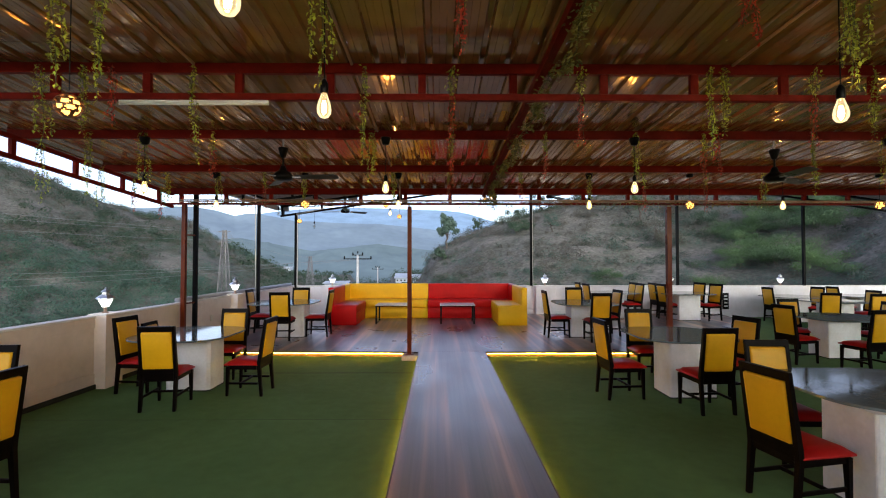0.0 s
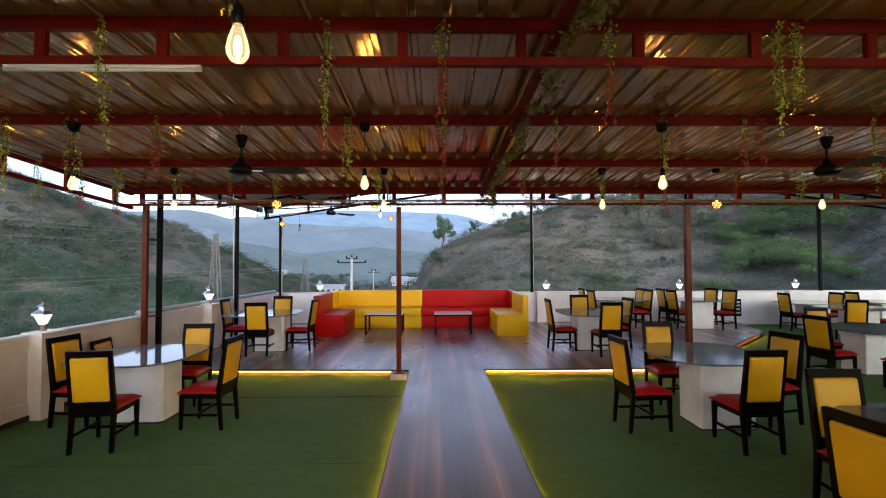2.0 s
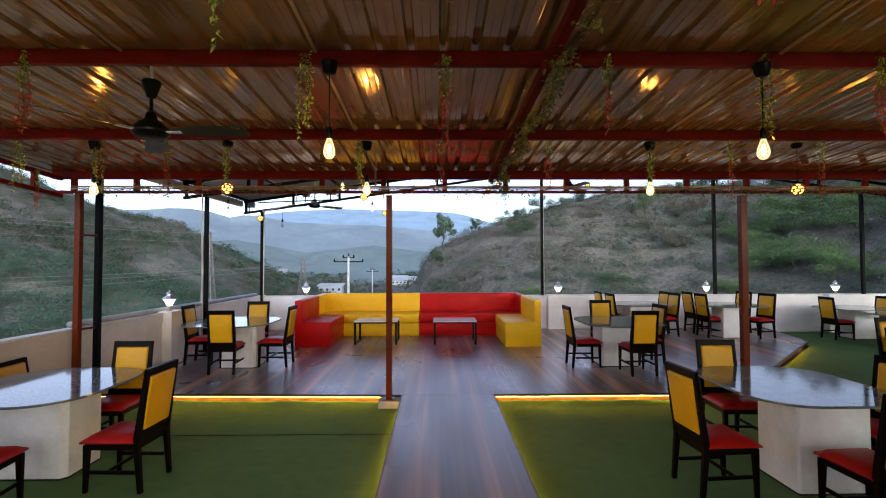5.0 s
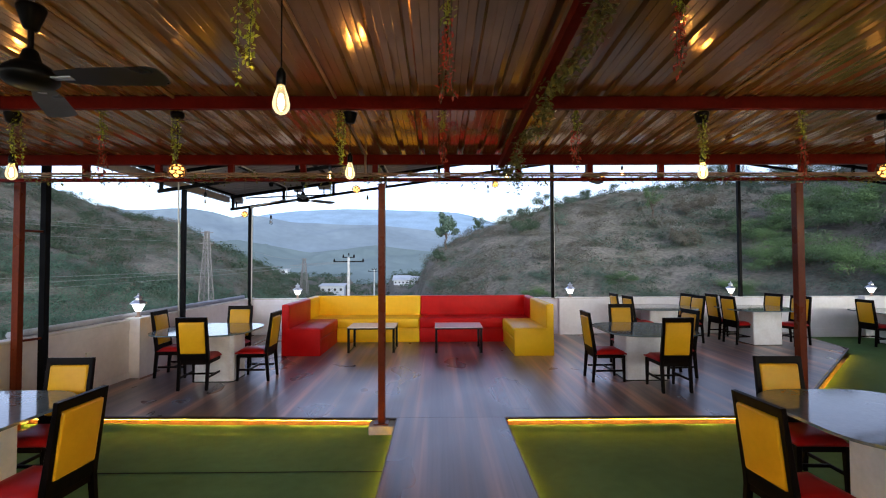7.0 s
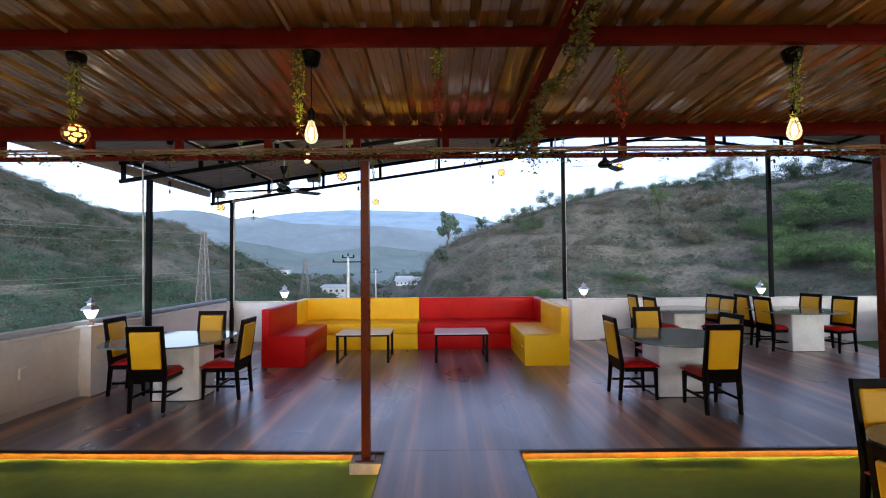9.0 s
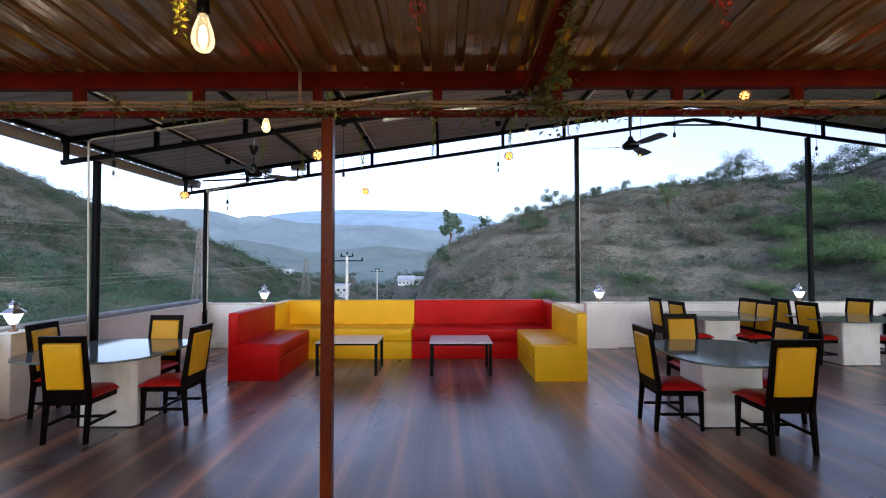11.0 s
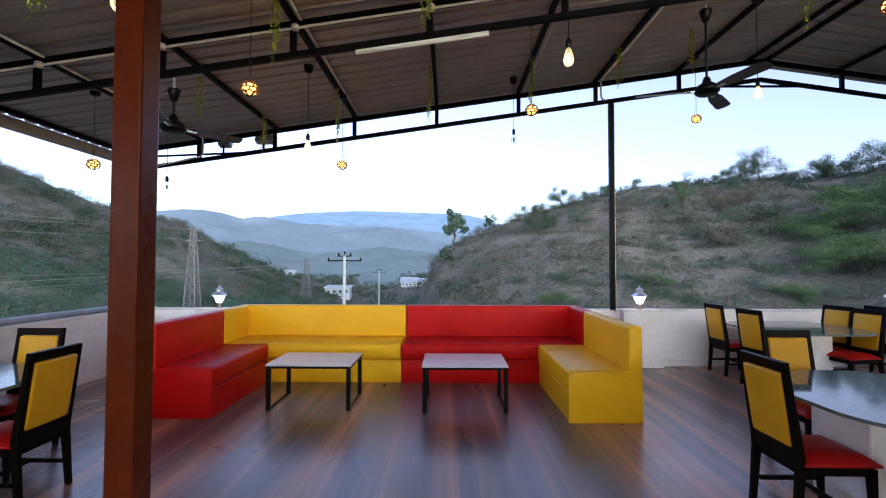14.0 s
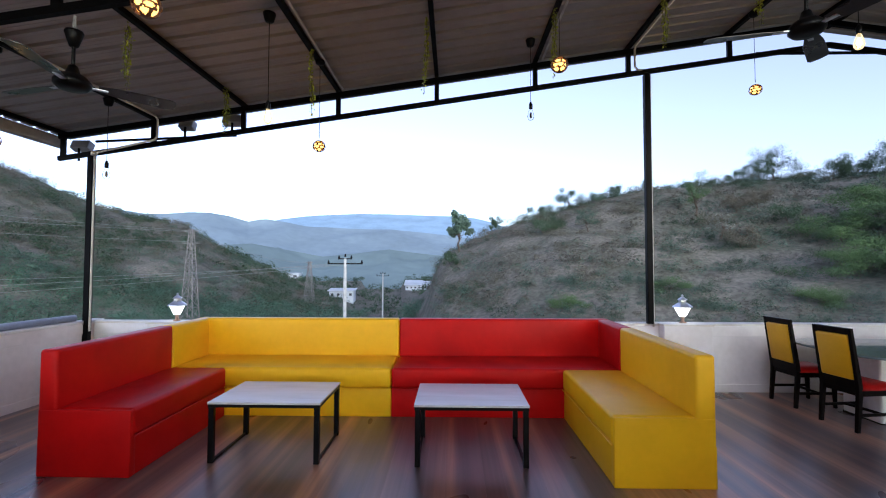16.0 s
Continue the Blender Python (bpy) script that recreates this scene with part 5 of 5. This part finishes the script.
def tree(x, y, height, spread, mat, label, seed, leaves=1300, base=None, flat=0.5, leaf=0.16, low=0.45):
    rg = np.random.default_rng(seed)
    z = ground_at(x, y) - 0.2 if base is None else base
    t = thing("tree", label, "tree", at=(x, y, z))
    bm = bmesh.new()
    th = height * 0.45
    lean = rg.normal(0, 0.07, 2) * height
    prev, pr = Vector((0, 0, 0)), 0.028 * height
    for k in range(1, 5):
        cur = Vector((lean[0] * k / 4 + rg.normal(0, 0.02) * height, lean[1] * k / 4, th * k / 4))
        rod(bm, prev, cur, pr, pr * 0.82, 7)
        prev, pr = cur, pr * 0.82
    tips, weight = [], []
    for k in range(13):
        a = 2 * math.pi * k * 0.382 + rg.uniform(-0.4, 0.4)
        lift = rg.uniform(low, 1.0)
        rr = spread * rg.uniform(0.25, 1.0) * (1.15 - 0.55 * lift)
        start = Vector((lean[0], lean[1], th)) * rg.uniform(0.6, 1.0)
        tip = Vector((lean[0] + rr * math.cos(a), lean[1] + rr * math.sin(a), height * lift))
        mid = start.lerp(tip, 0.5) + Vector((0, 0, -0.03 * height))
        rod(bm, start, mid, pr * 0.55, pr * 0.35, 5)
        rod(bm, mid, tip, pr * 0.35, pr * 0.1, 5)
        tips += [tip, mid.lerp(tip, 0.55)]
        weight += [rg.uniform(0.3, 1.6), rg.uniform(0.2, 1.0)]
    part("trunk", bm, M_BARK, t)
    c = np.array([tuple(v) for v in tips])
    wgt = np.array(weight) / sum(weight)
    which = rg.choice(len(c), leaves, p=wgt)
    s = spread * 0.16 * rg.uniform(0.7, 1.4, len(c))[which][:, None]
    d = rg.normal(0, 1, (leaves, 3))
    d /= np.linalg.norm(d, axis=1)[:, None]
    p = c[which] + d * s * 1.5 * rg.uniform(0.45, 1.15, (leaves, 1)) * (1, 1, flat)
    ob = new("crown", spray_mesh("crown", p, d, mat, np.full(leaves, leaf * spread * 0.5), rg, 0.5))
    ob.parent = t
    return t


def tree_at(az, r, height, spread, mat, label, seed, **kw):
    x, y = polar(az, r)
    return tree(x, y, height, spread, mat, label, seed, **kw)


tree_at(0.7, 47, 4.5, 1.6, M_SAGE, "lone leafy green tree on the end of the hill", 1, flat=1.0, leaves=2400, leaf=0.4, low=0.5)
tree_at(5.3, 50, 1.7, 1.0, M_BUSH, "rounded green bush tree on the ridge", 2, flat=1.0, leaves=1600, leaf=0.3, low=0.25)
tree_at(-0.6, 44, 1.6, 1.0, M_BUSH, "dark green bush tree on the hill end", 3, flat=1.0, leaves=1600, leaf=0.3, low=0.25)
RIDGE_TREES = ((8.6, 50, 1.0, 1.0), (10.4, 50, 1.8, 2.0), (11.8, 50, 1.5, 1.7), (14.2, 51, 2.4, 2.2), (17.4, 53, 1.3, 1.5), (19.5, 53, 1.5, 1.6), (23.0, 56, 1.3, 1.3), (27.0, 58, 1.0, 1.0), (29.5, 59, 1.1, 1.0),
               (31.4, 60, 1.3, 1.3), (32.9, 61, 2.6, 2.2), (34.9, 62, 3.7, 2.9), (33.6, 61.5, 2.6, 2.0), (37.2, 63, 1.0, 1.5), (39.4, 64, 2.0, 2.6), (41.4, 65, 2.7, 3.2), (44.0, 66, 2.6, 3.4))
for k, (az, r, h, s) in enumerate(RIDGE_TREES):
    tree_at(az, r, h, s, M_SAGE if k % 3 == 1 else M_BUSH, "thorny dull green tree on the ridge skyline", 20 + k, flat=0.8, leaves=7000, leaf=0.08, low=0.12 if h < 2 else 0.3)
for k, (az, r, h, s, m) in enumerate(((28.0, 45, 4.0, 1.5, M_ACACIA), (16.5, 41, 2.4, 1.3, M_SAGE), (31.5, 46, 1.7, 1.8, M_SCRUB), (33.5, 48, 1.8, 2.0, M_SCRUB), (11.0, 42, 1.5, 1.6, M_BUSH), (12.6, 42, 1.4, 1.4, M_BUSH), (36.0, 44, 1.9, 1.9, M_BUSH), (32.0, 39, 1.6, 1.8, M_SCRUB))):
    tree_at(az, r, h, s, m, "small dull green tree on the dry slope", 40 + k, flat=0.8, leaves=3200, leaf=0.12, low=0.4)
for k, (az, r, h, s) in enumerate(((40.0, 41, 2.2, 3.2), (42.5, 45, 2.4, 4.0), (44.5, 41, 2.6, 4.0), (46.5, 46, 2.8, 4.4), (40.8, 35, 1.8, 3.2), (44.5, 35, 2.2, 3.6), (48.5, 42, 2.8, 4.0), (48.0, 33, 2.0, 3.2), (25.0, 30, 1.1, 1.6), (38.5, 31, 1.2, 1.9), (14.0, 28, 0.9, 1.5))):
    tree_at(az, r, h, s, M_ACACIA, "spreading bright green thorn tree on the slope", 60 + k, leaves=13000, flat=0.4, leaf=0.055, low=0.3)
gx0, gy0 = polar(30.0, 40)
tree(gx0, gy0, 2.6, 1.7, M_GREY_SHRUB, "pale grey leafless shrub on the slope", 90, leaves=500, flat=0.9, leaf=0.14)
gx0, gy0 = polar(44.5, 36)
tree(gx0, gy0, 2.0, 1.2, M_GREY_SHRUB, "pale grey leafless shrub on the slope", 91, leaves=400, flat=0.9, leaf=0.14)

# pylons, poles and wires
def pylon(x, y, top, width, label):
    z0 = ground_at(x, y)
    t = thing("pylon", label, "pylon", "pylons", at=(x, y, z0))
    h = top - z0
    bm = bmesh.new()
    n = 9
    corner = lambda k, s: Vector((s[0] * width * (1 - 0.78 * k / n) / 2, s[1] * width * (1 - 0.78 * k / n) / 2, h * k / n))
    sg = ((-1, -1), (1, -1), (1, 1), (-1, 1))
    for s in sg:
        rod(bm, corner(0, s), corner(n, s), 0.05, seg=5)
    for k in range(n):
        for a, b in zip(sg, sg[1:] + sg[:1]):
            rod(bm, corner(k, a), corner(k + 1, b), 0.025, seg=4)
            rod(bm, corner(k, b), corner(k + 1, a), 0.025, seg=4)
            rod(bm, corner(k, a), corner(k, b), 0.025, seg=4)
    part("lattice", bm, M_PYLON, t)
    for zf, w in ((0.98, 1.2), (0.86, 1.5)):
        part("cross_arm", made(box, (0, 0, h * zf), (w, 0.07, 0.07)), M_PYLON, t)


def pole(x, y, top, label, arm=1.2):
    z0 = ground_at(x, y)
    t = thing("utility_pole", label, "utility pole", "utility poles", at=(x, y, z0))
    h = top - z0
    part("shaft", made(rod, (0, 0, 0), (0, 0, h), 0.14, 0.1, 8), M_POLE, t)
    part("cross_arm", made(box, (0, 0, h - 0.35), (arm * 2, 0.1, 0.09)), M_PLASTIC, t)
    part("cross_arm", made(box, (0, 0, h - 0.02), (arm * 0.8, 0.1, 0.08)), M_PLASTIC, t)
    for px, pz in ((-arm * 0.95, -0.35), (arm * 0.95, -0.35), (-arm * 0.35, -0.02), (arm * 0.35, -0.02), (0, 0.08)):
        part("insulator", made(lathe, ((0.06, 0), (0.08, 0.05), (0.05, 0.1), (0.06, 0.16), (0.02, 0.2)), 8, (px, 0, h + pz + 0.04)), M_PLASTIC, t)


pylon(-21.6, 46.5, 4.9, 1.15, "tall lattice steel power pylon in the valley")
pylon(-24.0, 86.0, 2.6, 1.6, "distant lattice steel power pylon")
pole(-6.85, 39.5, 2.3, "grey concrete power pole with black cross arms")
pole(-10.8, 82.0, 0.6, "distant concrete power pole", 1.0)


def wires(pairs):
    t = thing("power_lines", "thin overhead power lines crossing the valley", "power line")
    for a, b, sag in pairs:
        a, b = Vector(a), Vector(b)
        bm = bmesh.new()
        n = 16
        pt = lambda k: a.lerp(b, k / n) - Vector((0, 0, sag * 4 * (k / n) * (1 - k / n)))
        tube(bm, [pt(k) for k in range(n + 1)], 0.011, 4)
        part("wire", bm, M_WIRE, t)


wires([((-95, 40, 13.5), (-21.0, 46.5, 4.7), 1.0), ((-95, 41.5, 11.8), (-22.2, 46.5, 4.7), 1.0), ((-95, 40, 10.0), (-21.0, 46.5, 3.8), 1.0),
       ((-95, 38, 1.6), (-6.0, 39.5, 1.95), 1.3), ((-95, 39, 0.2), (-7.6, 39.5, 1.95), 1.4), ((-95, 37, -0.6), (-6.4, 39.5, 1.95), 1.7),
       ((-21.6, 46.5, 4.7), (-24.5, 86, 2.5), 0.8), ((-22.2, 46.5, 4.7), (-23.5, 86, 2.5), 0.8)])


def shed(x, y, w, d, h, turn, label, roof):
    z0 = ground_at(x, y)
    t = thing("house", label, "house", at=(x, y, z0))
    t.rotation_euler.z = radians(turn)
    part("wall", made(box, (0, 0, h / 2 - 1), (w, d, h + 2)), M_FARWALL, t)
    bm = bmesh.new()
    slab(bm, ((-w / 2 - 0.4, -d / 2 - 0.4), (w / 2 + 0.4, -d / 2 - 0.4), (w / 2 + 0.4, d / 2 + 0.4), (-w / 2 - 0.4, d / 2 + 0.4)), h, h + 0.15)
    for v in bm.verts:
        v.co.z += roof * (v.co.y + d / 2) / d
    part("roof", bm, M_FARWALL, t)
    for k in range(4):
        part("window", made(box, (-w / 2 + w * (k + 0.5) / 4, -d / 2 - 0.02, h * 0.55), (w * 0.1, 0.06, h * 0.3)), M_DARK, t)


for az, r, w, h, label, roof in ((-13.6, 120, 6.0, 2.0, "low white building with dark windows in the valley", 0.3), (-4.9, 125, 4.2, 1.4, "white shed with a pitched sheet roof in the valley", 1.0), (-2.9, 128, 3.0, 1.5, "white shed in the valley", 0.6)):
    hx, hy = polar(az, r)
    shed(hx, hy, w, 6.0, h, -az * 0.5, label, roof)
hx, hy = polar(-20.5, 230)
shed(hx, hy, 16.0, 5.0, 2.5, 5, "long pale wall on the far slope", 0.2)
